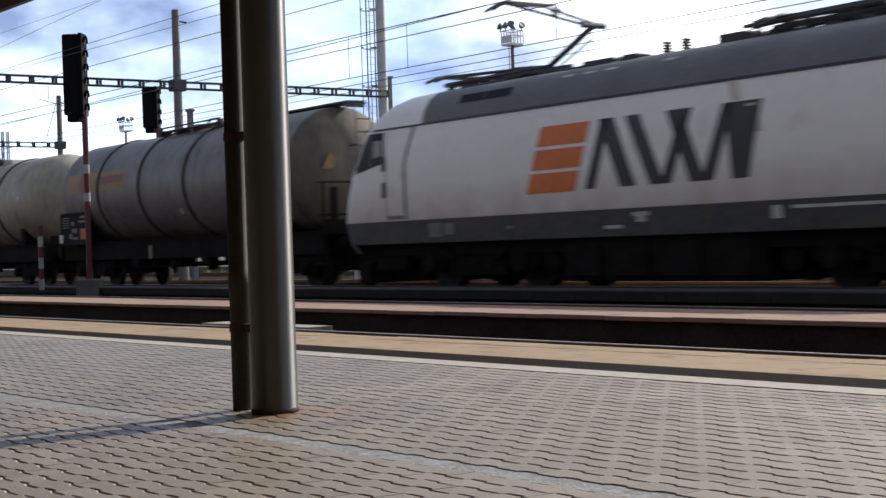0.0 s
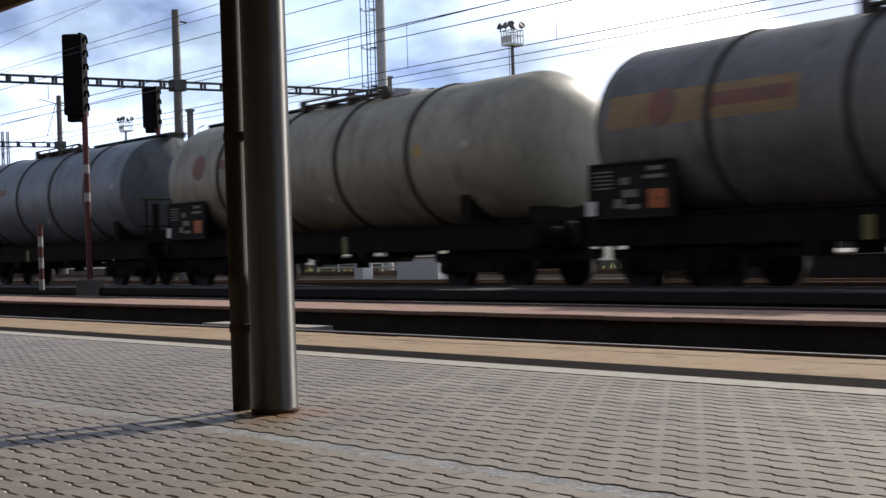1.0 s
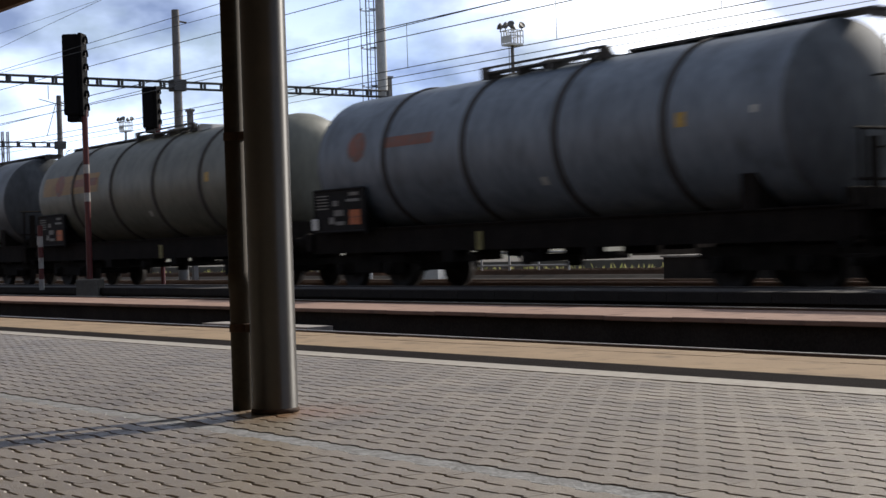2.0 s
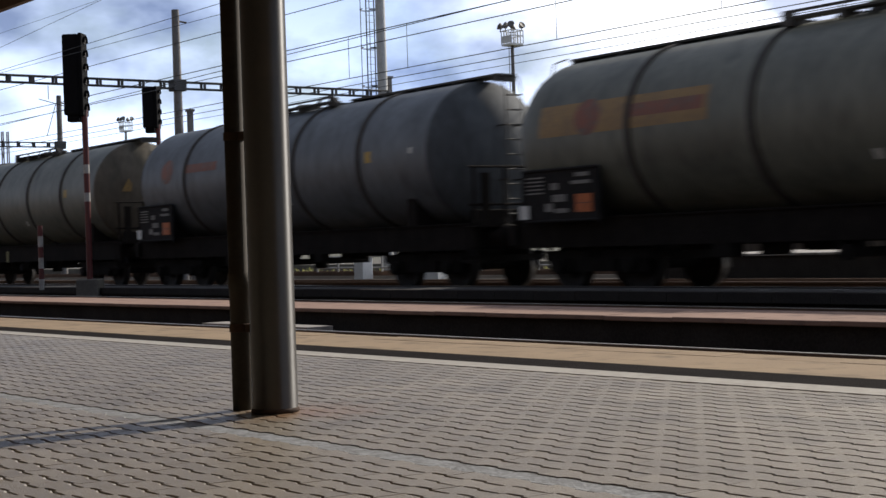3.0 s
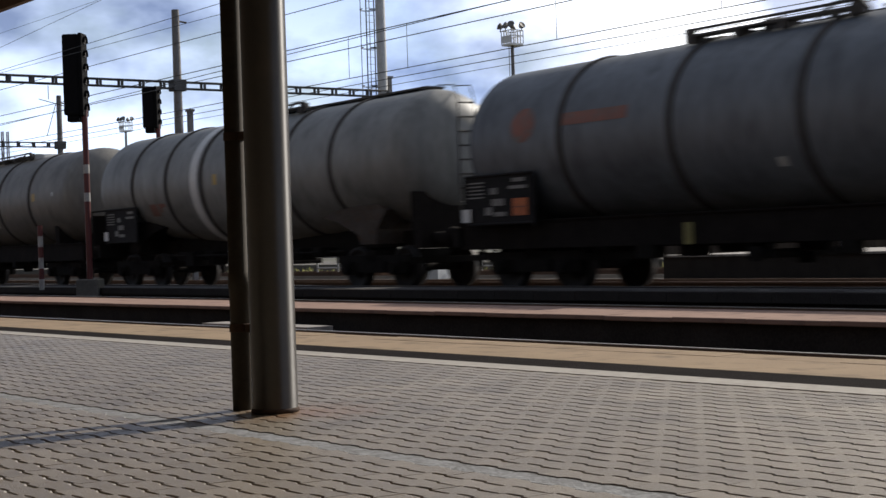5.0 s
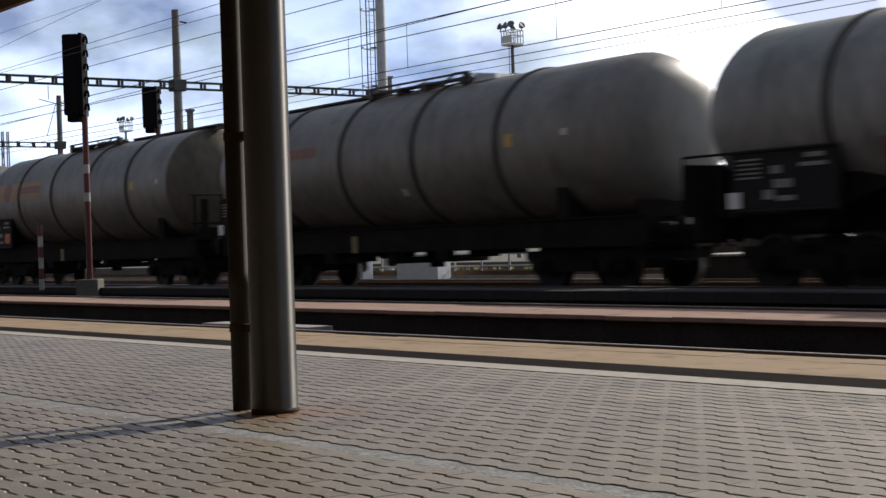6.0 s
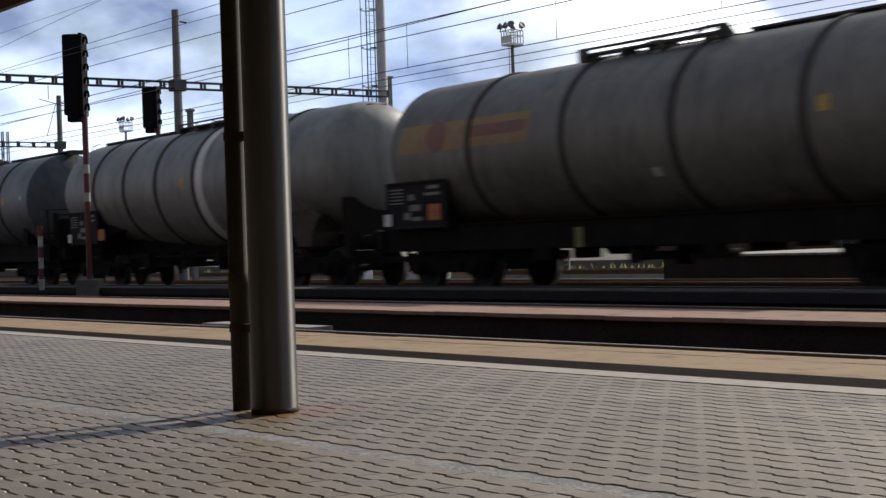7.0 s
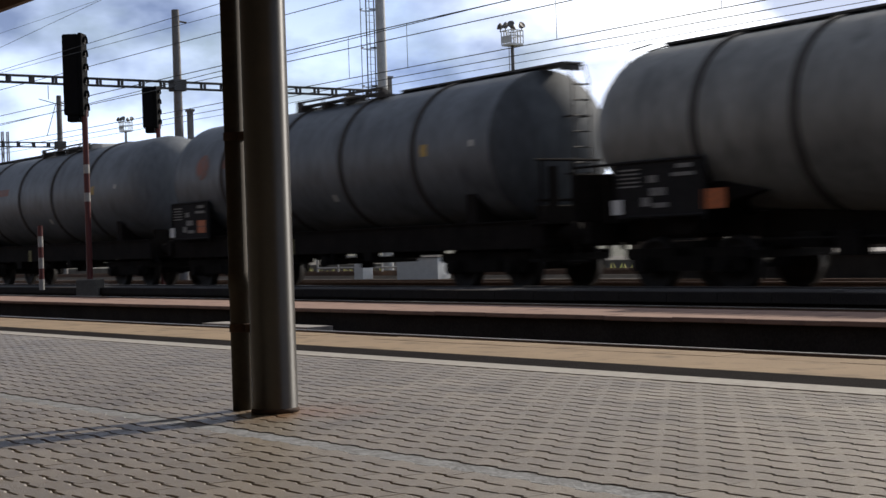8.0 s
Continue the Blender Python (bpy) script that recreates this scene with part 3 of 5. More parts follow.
def brake_gear():
    b = bmesh.new()
    rod(b, (-1.2, -0.6, 0.82), (-0.2, -0.6, 0.82), 0.17, 14)
    rod(b, (0.4, -0.5, 0.78), (0.85, -0.5, 0.78), 0.14, 12)
    sweep(b, [(-4.4, -0.75, 0.84), (-1.2, -0.75, 0.8), (4.4, -0.75, 0.84)], 0.04)
    bx(b, -2.6, -2.2, -1.2, -0.9, 0.58, 0.95)
    bx(b, 1.6, 1.9, -1.22, -1.0, 0.62, 0.95)
    sweep(b, [(-3.6, -1.1, 0.84), (3.7, -1.1, 0.83)], 0.035)
    for x, w, z in ((-3.3, 0.5, 0.7), (-1.7, 0.3, 0.6), (2.5, 0.45, 0.66), (3.4, 0.35, 0.72)):
        bx(b, x - w / 2, x + w / 2, -0.95, -0.5, z, 0.95, 0.02)
    rod(b, (0.1, -0.1, 0.45), (0.1, -0.1, 1.0), 0.16, 12)
    rod(b, (0.1, -1.25, 0.62), (0.1, 1.25, 0.62), 0.075, 10)
    rod(b, (0.1, -1.33, 0.62), (0.1, -1.22, 0.62), 0.12, 12)
    for x in (-0.12, 0.32):
        bx(b, x - 0.03, x + 0.03, -1.2, -1.14, 0.55, 1.0)
    return b


def dome_walk():
    """Service deck on the tank's crown: two planks on bearers, a flat top rail on stands, a stout end frame, the manhole between."""
    b = bmesh.new()
    z = Z_TANK + R_TANK
    for s in (-1, 1):
        y = s * 0.5
        bx(b, -1.85, 1.6, y - 0.14, y + 0.14, z + 0.015, z + 0.05)
        bx(b, -1.8, 1.35, s * 0.62 - 0.025, s * 0.62 + 0.025, z + 0.11, z + 0.15)
        bx(b, -1.85, -1.65, s * 0.62 - 0.05, s * 0.62 + 0.05, z - 0.1, z + 0.15, 0.01)
        for x in (-0.75, 0.2):
            rod(b, (x, s * 0.62, z - 0.12), (x, s * 0.62, z + 0.12), 0.02, 6)
        sweep(b, [(0.85, s * 0.62, z - 0.05), (1.2, s * 0.62, z + 0.14), (1.7, s * 0.62, z + 0.13), (1.85, s * 0.62, z - 0.04)], 0.03)
        bx(b, 1.45, 1.7, s * 0.55 - 0.06, s * 0.55 + 0.06, z - 0.08, z + 0.12, 0.015)
    for x in (-1.7, -0.75, 0.2, 1.5):
        bx(b, x - 0.05, x + 0.05, -0.66, 0.66, z - 0.1, z + 0.02)
    lathe(b, [(0.27, -0.1), (0.27, 0.08), (0.32, 0.09), (0.32, 0.12), (0.2, 0.16), (0, 0.17)], pose(-0.4, 0, z), 18)
    lathe(b, [(0.1, -0.1), (0.1, 0.08), (0.14, 0.09), (0.12, 0.14), (0, 0.15)], pose(0.7, 0, z), 12)
    return b


def deck_lid():
    """Sloped sheet cover closing the deck."""
    b = bmesh.new()
    z = Z_TANK + R_TANK
    lo = [b.verts.new(p) for p in ((1.75, -0.55, z - 0.09), (2.35, -0.45, z - 0.06), (2.35, 0.45, z - 0.06), (1.75, 0.55, z - 0.09))]
    hi = [b.verts.new(p) for p in ((1.75, -0.5, z + 0.11), (2.3, -0.4, z + 0.04), (2.3, 0.4, z + 0.04), (1.75, 0.5, z + 0.11))]
    b.faces.new(hi)
    for i in range(4):
        j = (i + 1) % 4
        b.faces.new((lo[i], lo[j], hi[j], hi[i]))
    return b


def crown_walk(xa, xb):
    b = bmesh.new()
    z = Z_TANK + R_TANK
    bx(b, xa, xb, -0.24, 0.24, z + 0.03, z + 0.07)
    n = int((xb - xa) / 1.3)
    for i in range(n + 1):
        x = xa + 0.1 + (xb - xa - 0.2) * i / n
        bx(b, x - 0.03, x + 0.03, -0.26, 0.26, z - 0.08, z + 0.03)
    return b


def end_ladder(x, tip):
    b = bmesh.new()
    for s in (-0.08, 0.34):
        sweep(b, [(x, s, 1.25), (x, s, 3.95), (x - 0.12, s, 4.28), (x - tip, s, 4.33)], 0.014)
    z = 1.5
    while z < 4.0:
        rod(b, (x, -0.08, z), (x, 0.34, z), 0.02, 6)
        z += 0.3
    for s in (-0.08, 0.34):
        rod(b, (x - 0.55, s, 3.3), (x, s, 3.3), 0.02, 6)
        rod(b, (x - 0.3, s, 2.2), (x, s, 2.2), 0.02, 6)
    return b


def end_rail(x):
    """Shunter's stand with handrails at the wagon's end."""
    b = bmesh.new()
    bx(b, x - 0.35, x + 0.2, -1.35, 1.35, 1.24, 1.28)
    for y in (-1.3, -0.55, 0.05):
        rod(b, (x, y, 1.26), (x, y, 2.42), 0.03, 8)
    for z in (1.68, 2.42):
        rod(b, (x, -1.42, z), (x, 0.15, z), 0.025, 8)
    bx(b, x - 0.02, x + 0.05, -1.12, -0.95, 1.28, 2.3)
    bx(b, x - 0.3, x + 0.1, -1.42, -1.15, 0.55, 0.6)
    for q in (-0.25, 0.05):
        rod(b, (x + q, -1.3, 0.58), (x + q, -1.3, 1.25), 0.02, 6)
    return b


def board_mesh():
    b = bmesh.new()
    bx(b, -6.9, -4.9, -1.46, -1.41, 1.28, 2.2, 0.012)
    for z in (1.28, 2.2):
        rod(b, (-6.9, -1.47, z), (-4.9, -1.47, z), 0.025, 8)
    for x in (-6.9, -4.9):
        rod(b, (x, -1.47, 1.2), (x, -1.47, 2.2), 0.025, 8)
    return b


def thin(x0, x1, z0, z1, y=-1.468):
    return bx(bmesh.new(), x0, x1, y - 0.006, y, z0, z1)


def add_board(w, style):
    p = cached("board", "notice_board", board_mesh, PANEL, w, "dark board with faded notices")
    if style == "orange":
        cached("plate", "hazard_plate", lambda: thin(-5.5, -5.08, 1.42, 1.74), ORANGE, p, "orange hazard plate")
        cached("plate_line", "plate_line", lambda: thin(-5.5, -5.08, 1.575, 1.585, -1.475), LOGO_DARK, p)
    for i in range(5):
        cached(("line", i), "text_line", lambda: thin(-6.82, -6.35, 1.78 + i * 0.07, 1.805 + i * 0.07), NOTICE, p)
    for i, (a, c, z0, z1) in enumerate(((-6.1, -5.75, 1.62, 1.75), (-5.6, -5.1, 1.92, 1.98), (-6.3, -6.1, 1.45, 1.6), (-5.5, -5.15, 2.05, 2.12), (-6.05, -5.7, 1.42, 1.5), (-6.15, -5.95, 1.84, 1.96))):
        cached(("mark", i), "notice_sheet", lambda: thin(a, c, z0, z1), NOTICE, p)
    cached("diamond", "white_label", lambda: thin(-6.98, -6.72, 1.33, 1.58, -1.50), WHITE, p)


def sign_triangle(x):
    b = bmesh.new()
    n = [b.verts.new((x, y, z)) for y, z in ((-0.86, 2.76), (-0.40, 2.76), (-0.63, 3.15))]
    m = [b.verts.new((x + 0.012, v.co.y, v.co.z)) for v in n]
    b.faces.new(n[::-1])
    b.faces.new(m)
    for i in range(3):
        b.faces.new((n[i], n[(i + 1) % 3], m[(i + 1) % 3], m[i]))
    return b


WAGON_HALF = 8.08


def tank_wagon(label, paint, board="orange", ladder="front", stripe=False, red=True, sign=False, tag=-1.45):
    w = thing("tank_wagon", label, "tank wagon", group="tank wagons of the goods train")
    t = cached(("shell", paint.name, ladder), "tank", lambda: tank_shell(-6.62, 6.32 if ladder == "front" else 6.45, 0.8, blunt=ladder == "front"), paint, w, smooth=True)
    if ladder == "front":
        # ends take the grimy paint with shade mixed into its colour
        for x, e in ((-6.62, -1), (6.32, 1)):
            cached(("end", paint.name, e), "tank_end", lambda: tank_end(x, e), ENDS[paint.name], t, "grimy dished end with shade put into its colour", smooth=True)
    for x in (-4.14, -1.46, 1.21, 3.88):
        cached(("band", x), "band", lambda: band_ring(x), BAND, t, "dark clamping band", smooth=True)
    cached("frame", "underframe", lambda: underframe(WAGON_HALF), FRAME, w, "grimy dark steel underframe")
    for x in (-5.6, 5.4):
        cached(("saddle", x), "saddle", lambda: saddle(x), FRAME, w)
    for x in (-5.5, 5.5):
        add_bogie(w, x)
    add_buffers(w, WAGON_HALF)
    cached("brake", "brake_gear", brake_gear, RUNGEAR, w)
    deck = cached("dome", "service_deck", dome_walk, WALKWAY, w, "railed dark steel deck round the manhole", pose(0.0 if ladder == "front" else 0.35, 0, 0))
    if ladder == "front":
        cached("walk_f", "crown_walkway", lambda: crown_walk(1.8, 7.1), WALKWAY, w)
        cached("ladder_f", "ladder", lambda: end_ladder(7.15, 0.55), WALKWAY, w, "thin steel end ladder")
        cached("rail_f", "end_platform", lambda: end_rail(7.6), FRAME, w, "end platform with handrails")
    else:
        cached("walk_r", "crown_walkway", lambda: crown_walk(-6.9, -1.55), WALKWAY, w)
        cached("deck_lid", "deck_lid", deck_lid, GALV, deck, "pale galvanised cover")
        cached("ladder_r", "ladder", lambda: end_ladder(7.35, 0.5), WALKWAY, w, "thin steel end ladder", pose(0, 0, 0, 0, 0, 180))
    cached("bulkhead", "end_bulkhead", lambda: bx(bmesh.new(), 6.95, 7.03, -0.9, 0.9, 1.2, 1.6, 0.02), FRAME, w)
    cached("bulkhead_r", "end_bulkhead", lambda: bx(bmesh.new(), -7.33, -7.25, -0.9, 0.9, 1.2, 1.6, 0.02), FRAME, w)
    add_board(w, board)
    cached("tag_yellow", "yellow_tag", lambda: patch(4.16, 4.38, 2.7, 2.94, R_TANK + 0.006), YELLOW, t)
    cached("tag_pale", "pale_tag", lambda: patch(5.75, 5.87, 2.8, 2.92, R_TANK + 0.006), PALE_BAR, t)
    cached("tag_low", "pale_tag", lambda: patch(0.62, 0.78, 1.95, 2.1, R_TANK + 0.006), PALE_BAR, t)
    cached(("tag_frame", tag), "yellow_tag", lambda: thin(tag, tag + 0.19, 0.8, 1.16, -1.225), TAG, w)
    if stripe:
        cached("stripe", "stripe", lambda: patch(-6.4, -2.35, 2.78, 3.34, R_TANK + 0.004), STRIPE, t, "faded ochre stripe")
    if red:
        cached("mark_a", "red_mark", lambda: disc_patch(-5.15, 3.07, 0.33, R_TANK + 0.007), RED_BAR, t, "faded red marking")
        cached("mark_b", "red_mark", lambda: patch(-4.1, -2.45, 2.97, 3.19, R_TANK + 0.007), RED_BAR, t, "faded red marking")
    if sign:
        cached("triangle", "warning_sign", lambda: sign_triangle(6.88), OCHRE, w, "yellow warning triangle")
    return w


def sagged(b):
    """Pulls the lower half of a ring or shell down towards the wagon's middle."""
    for v in b.verts:
        if v.co.z < Z_TANK:
            v.co.z = Z_TANK - (Z_TANK - v.co.z) * (1.17 - 0.041 * abs(v.co.x))
    return b


def ring_shell():
    """Longer shell with deep rounded ends, its belly falling to the outlet in the middle."""
    b = tank_shell(-6.95, 6.9, 0.85, blunt=False, mids=(-5, -3, -1, 0, 1, 3, 5))
    return sagged(b)


def skirt_mesh(e):
    """Sloped bolster under the belly by the bogie."""
    b = bmesh.new()
    prof = [(4.0, 1.62), (4.6, 1.5), (5.4, 1.2), (5.5, 0.98), (6.1, 0.98), (6.15, 1.3), (6.5, 1.7), (6.2, 1.85), (4.8, 1.8)]
    a = [b.verts.new((e * x, -1.12, z)) for x, z in prof]
    c = [b.verts.new((e * x, 1.12, z)) for x, z in prof]
    b.faces.new(a)
    b.faces.new(c[::-1])
    for i in range(len(prof)):
        j = (i + 1) % len(prof)
        b.faces.new((a[i], a[j], c[j], c[i]))
    bmesh.ops.recalc_face_normals(b, faces=b.faces[:])
    return b


RING_HALF = 8.5


def ring_wagon(label, plate):
    """The first has its white band behind the middle and red marks, the second the band before it and an orange plate."""
    w = thing("tank_wagon", label, "tank wagon", group="tank wagons of the goods train")
    t = cached("ring_shell", "tank", ring_shell, TANK_PALE, w, smooth=True)
    for x in (-5.08, -3.06, -1.08, 1.08, 2.95, 4.93):
        cached(("ring_band", x), "band", lambda: sagged(band_ring(x)), BAND, t, "dark clamping band", smooth=True)
    x0 = 1.2 if plate else -1.68
    cached(("white_ring", x0), "white_band", lambda: sagged(lathe(bmesh.new(), [(R_TANK - 0.01, x0), (R_TANK + 0.012, x0 + 0.01), (R_TANK + 0.012, x0 + 0.37), (R_TANK - 0.01, x0 + 0.38)], pose(0, 0, Z_TANK) @ ALONG_X, 48)), WHITE, t, "bright white band", smooth=False)
    for e in (-1, 1):
        cached(("bolster", e), "bolster", lambda: skirt_mesh(e), RUSTY_GREY if e > 0 else FRAME, w, "sloped support plates by the bogie")
        cached(("stub", e), "frame_stub", lambda: bx(bx(bmesh.new(), min(e * 4.6, e * 7.9), max(e * 4.6, e * 7.9), -0.4, 0.4, 0.9, 1.25), min(e * 7.75, e * 7.95), max(e * 7.75, e * 7.95), -1.3, 1.3, 0.86, 1.24), FRAME, w)
        add_bogie(w, e * 5.8)
    add_buffers(w, RING_HALF)
    cached("ring_brake", "brake_gear", brake_gear, RUNGEAR, w)
    cached("ring_pipe", "discharge_pipe", lambda: bx(rod(bmesh.new(), (0.1, 0, 0.5), (0.1, 0, 1.4), 0.16, 12), -4.8, 4.8, -0.35, 0.35, 0.72, 1.3), RUNGEAR, w)
    if plate:
        cached("ring_walk", "crown_walkway", lambda: crown_walk(-6.9, 3.2), WALKWAY, w, "long dark steel walkway")
        cached("ring_deck", "service_deck", dome_walk, WALKWAY, w, "railed dark steel deck round the manhole", pose(0.5, 0, 0))
        cached("ring_hook", "lifting_eye", lambda: bx(bmesh.new(), 6.9, 7.3, -0.25, 0.25, 4.05, 4.17), WALKWAY, w)
        cached("ring_ladder", "ladder", lambda: end_ladder(7.75, 0.7), WALKWAY, w, "thin steel end ladder", pose(0, 0, 0, 0, 0, 180))
        cached("ring_plate", "hazard_plate", lambda: thin(-4.95, -4.45, 1.36, 1.68), ORANGE, w, "orange hazard plate")
        cached("ring_label", "pale_tag", lambda: patch(-2.3, -1.8, 2.0, 2.07, R_TANK + 0.006), PALE_BAR, t)
        cached("ring_spot", "red_mark", lambda: patch(-2.95, -2.7, 1.82, 2.02, R_TANK + 0.006), RED_BAR, t)
    else:
        cached("ring_walk_f", "crown_walkway", lambda: crown_walk(-1.9, 6.9), WALKWAY, w, "long dark steel walkway")
        cached("ring_deck_f", "service_deck", dome_walk, WALKWAY, w, "railed dark steel deck round the manhole", pose(0.9, 0, 0))
        cached("ring_ladder_f", "ladder", lambda: end_ladder(7.75, 0.7), WALKWAY, w, "thin steel end ladder")
        for i, x in enumerate((-4.25, -3.72)):
            cached(("ring_mark", i), "red_mark", lambda: patch(x, x + 0.42, 1.94, 2.26, R_TANK + 0.006), RED_BAR, t)
    for x in (7.45, -7.53):
        cached(("ring_bulkhead", x), "end_bulkhead", lambda: bx(bmesh.new(), x, x + 0.08, -1.15, 1.15, 1.2, 2.05, 0.02), FRAME, w)
    cached("ring_end_plate", "end_plate", lambda: bx(bmesh.new(), -8.06, -7.98, -1.36, 1.1, 1.24, 2.1, 0.02), FRAME, w, "dark plate at the wagon's end")
    cached("ring_step", "end_step", lambda: sweep(sweep(bmesh.new(), [(-8.0, -1.4, 0.5), (-8.0, -1.4, 2.2), (-7.0, -1.4, 2.2)], 0.025), [(-8.25, -1.4, 0.55), (-7.7, -1.4, 0.55)], 0.03), FRAME, w)
    add_board(w, "plain")
    tx = 0.35 if plate else -0.45
    cached(("ring_tag", tx), "yellow_tag", lambda: patch(tx, tx + 0.2, 2.6, 2.86, R_TANK + 0.006), YELLOW, t)
    return w


# locomotive body: levels of (height, half width, end at the middle)
LEVELS = [(0.78, 1.40, 9.35), (0.95, 1.45, 9.5), (1.44, 1.48, 9.62), (1.9, 1.49, 9.52), (2.5, 1.49, 9.3), (2.95, 1.475, 8.98), (3.37, 1.43, 8.72), (3.62, 1.36, 8.45), (3.85, 1.22, 8.08), (4.0, 1.0, 7.7), (4.09, 0.6, 7.25)]
NOSE = 0.75


def level_at(z):
    for a, b in zip(LEVELS, LEVELS[1:]):
        if a[0] <= z <= b[0]:
            k = (z - a[0]) / (b[0] - a[0])
            return [p + (q - p) * k for p, q in zip(a, b)]
    return LEVELS[-1]


def flank(x, z):
    """Half width of the body at x and height z."""
    _, w, e = level_at(z)
    u = min(1.0, max(0.0, (abs(x) - (e - NOSE)) / NOSE))
    return w * (1 - u ** 2.6) ** 0.5


def loco_ring(z, n=12):
    _, w, e = level_at(z)
    ends = [(e - NOSE) + NOSE * math.sin(math.pi / 2 * i / n) for i in range(n)] + [e]
    xs = [-x for x in ends[::-1]] + [-6.3, -3.0, 0.0, 3.0, 6.3] + ends
    low = [(x, -flank(x, z), z) for x in xs]
    return low + [(x, flank(x, z), z) for x in xs[::-1][1:-1]]


def loco_shell(z0, z1, keep=lambda x: True):
    b = bmesh.new()
    zs = [z0] + [lv[0] for lv in LEVELS if z0 < lv[0] < z1] + [z1]
    rings = [[b.verts.new(p) for p in loco_ring(z)] for z in zs]
    n = len(rings[0])
    for p, q in zip(rings, rings[1:]):
        for i in range(n):
            j = (i + 1) % n
            if keep((p[i].co.x + p[j].co.x) / 2):
                b.faces.new((p[i], p[j], q[j], q[i]))
    if z1 >= LEVELS[-1][0]:
        top = rings[-1]
        half = n // 2
        for i in range(half):
            a, c = i, (n - i) % n
            d, e2 = i + 1, n - i - 1
            idx = []
            for k in (a, d, e2, c):
                if k not in idx:
                    idx.append(k)
            if len(idx) >= 3 and keep((top[a].co.x + top[d].co.x) / 2):
                b.faces.new([top[k] for k in idx])
    bmesh.ops.remove_doubles(b, verts=b.verts[:], dist=0.0005)
    loose = [v for v in b.verts if not v.link_faces]
    bmesh.ops.delete(b, geom=loose, context="VERTS")
    bmesh.ops.recalc_face_normals(b, faces=b.faces[:])
    return b


def flank_patch(corners, off=0.006, n=6):
    """A thin sheet on the near flank between four corners (x, z)."""
    b = bmesh.new()
    rows = []
    for i in range(n + 1):
        row = []
        for j in range(n + 1):
            u, v = i / n, j / n
            x = (corners[0][0] * (1 - u) + corners[1][0] * u) * (1 - v) + (corners[3][0] * (1 - u) + corners[2][0] * u) * v
            z = (corners[0][1] * (1 - u) + corners[1][1] * u) * (1 - v) + (corners[3][1] * (1 - u) + corners[2][1] * u) * v
            row.append(b.verts.new((x, -flank(x, z) - off, z)))
        rows.append(row)
    for p, q in zip(rows, rows[1:]):
        for j in range(n):
            b.faces.new((p[j], q[j], q[j + 1], p[j + 1]))
    return b


def pantograph_folded():
    b = bmesh.new()
    for q in (-0.5, 0.5):
        sweep(b, [(-1.5, q, 4.14), (1.4, q, 4.16)], 0.05)
        sweep(b, [(1.2, q * 0.8, 4.2), (-1.4, q * 1.1, 4.3)], 0.035)
    sweep(b, [(-1.2, 0, 4.18), (0.2, 0, 4.3), (1.3, 0, 4.22)], 0.055)
    for x in (-1.5, -1.2):
        sweep(b, [(x, -0.98, 4.18), (x, -0.65, 4.3), (x, 0.65, 4.3), (x, 0.98, 4.18)], 0.035)
    for x in (-1.3, -0.1, 1.1):
        bx(b, x - 0.06, x + 0.06, -0.55, 0.55, 4.1, 4.18)
        for q in (-0.5, 0.5):
            lathe(b, [(0.05, 0), (0.1, 0.03), (0.06, 0.06), (0.1, 0.09), (0.06, 0.13), (0, 0.13)], pose(x, q, 4.0), 10)
    bx(b, 0.3, 0.8, -0.25, 0.25, 4.1, 4.24)
    return b


def pantograph_raised():
    b = bmesh.new()
    knee = (1.15, 0, 4.95)
    for s in (-0.5, 0.5):
        bx(b, -0.9, 1.1, s - 0.04, s + 0.04, 4.16, 4.22)
    rod(b, (-0.35, 0, 4.22), knee, 0.06, 8)
    for s in (-0.35, 0.35):
        rod(b, (1.15, s * 0.6, 4.95), (-0.75, s * 1.3, 5.62), 0.032, 8)
    rod(b, (1.15, -0.3, 4.95), (1.15, 0.3, 4.95), 0.06, 8)
    rod(b, (-0.1, 0.1, 4.25), (1.05, 0.1, 4.75), 0.018, 6)
    for x in (-0.85, -0.62):
        sweep(b, [(x, -0.95, 5.45), (x, -0.6, 5.64), (x, 0.6, 5.64), (x, 0.95, 5.45)], 0.03)
    for x in (-0.8, 1.0):
        for s in (-0.5, 0.5):
            lathe(b, [(0.05, 0), (0.09, 0.03), (0.05, 0.06), (0.09, 0.09), (0.05, 0.15), (0, 0.15)], pose(x, s, 4.02), 10)
    return b


def insulator(h=0.32):
    p = [(0, 0)]
    k = int(h / 0.05)
    for i in range(k):
        p += [(0.07, i * 0.05 + 0.005), (0.13, i * 0.05 + 0.025), (0.07, i * 0.05 + 0.045)]
    return lathe(bmesh.new(), p + [(0, h)], Matrix(), 12)


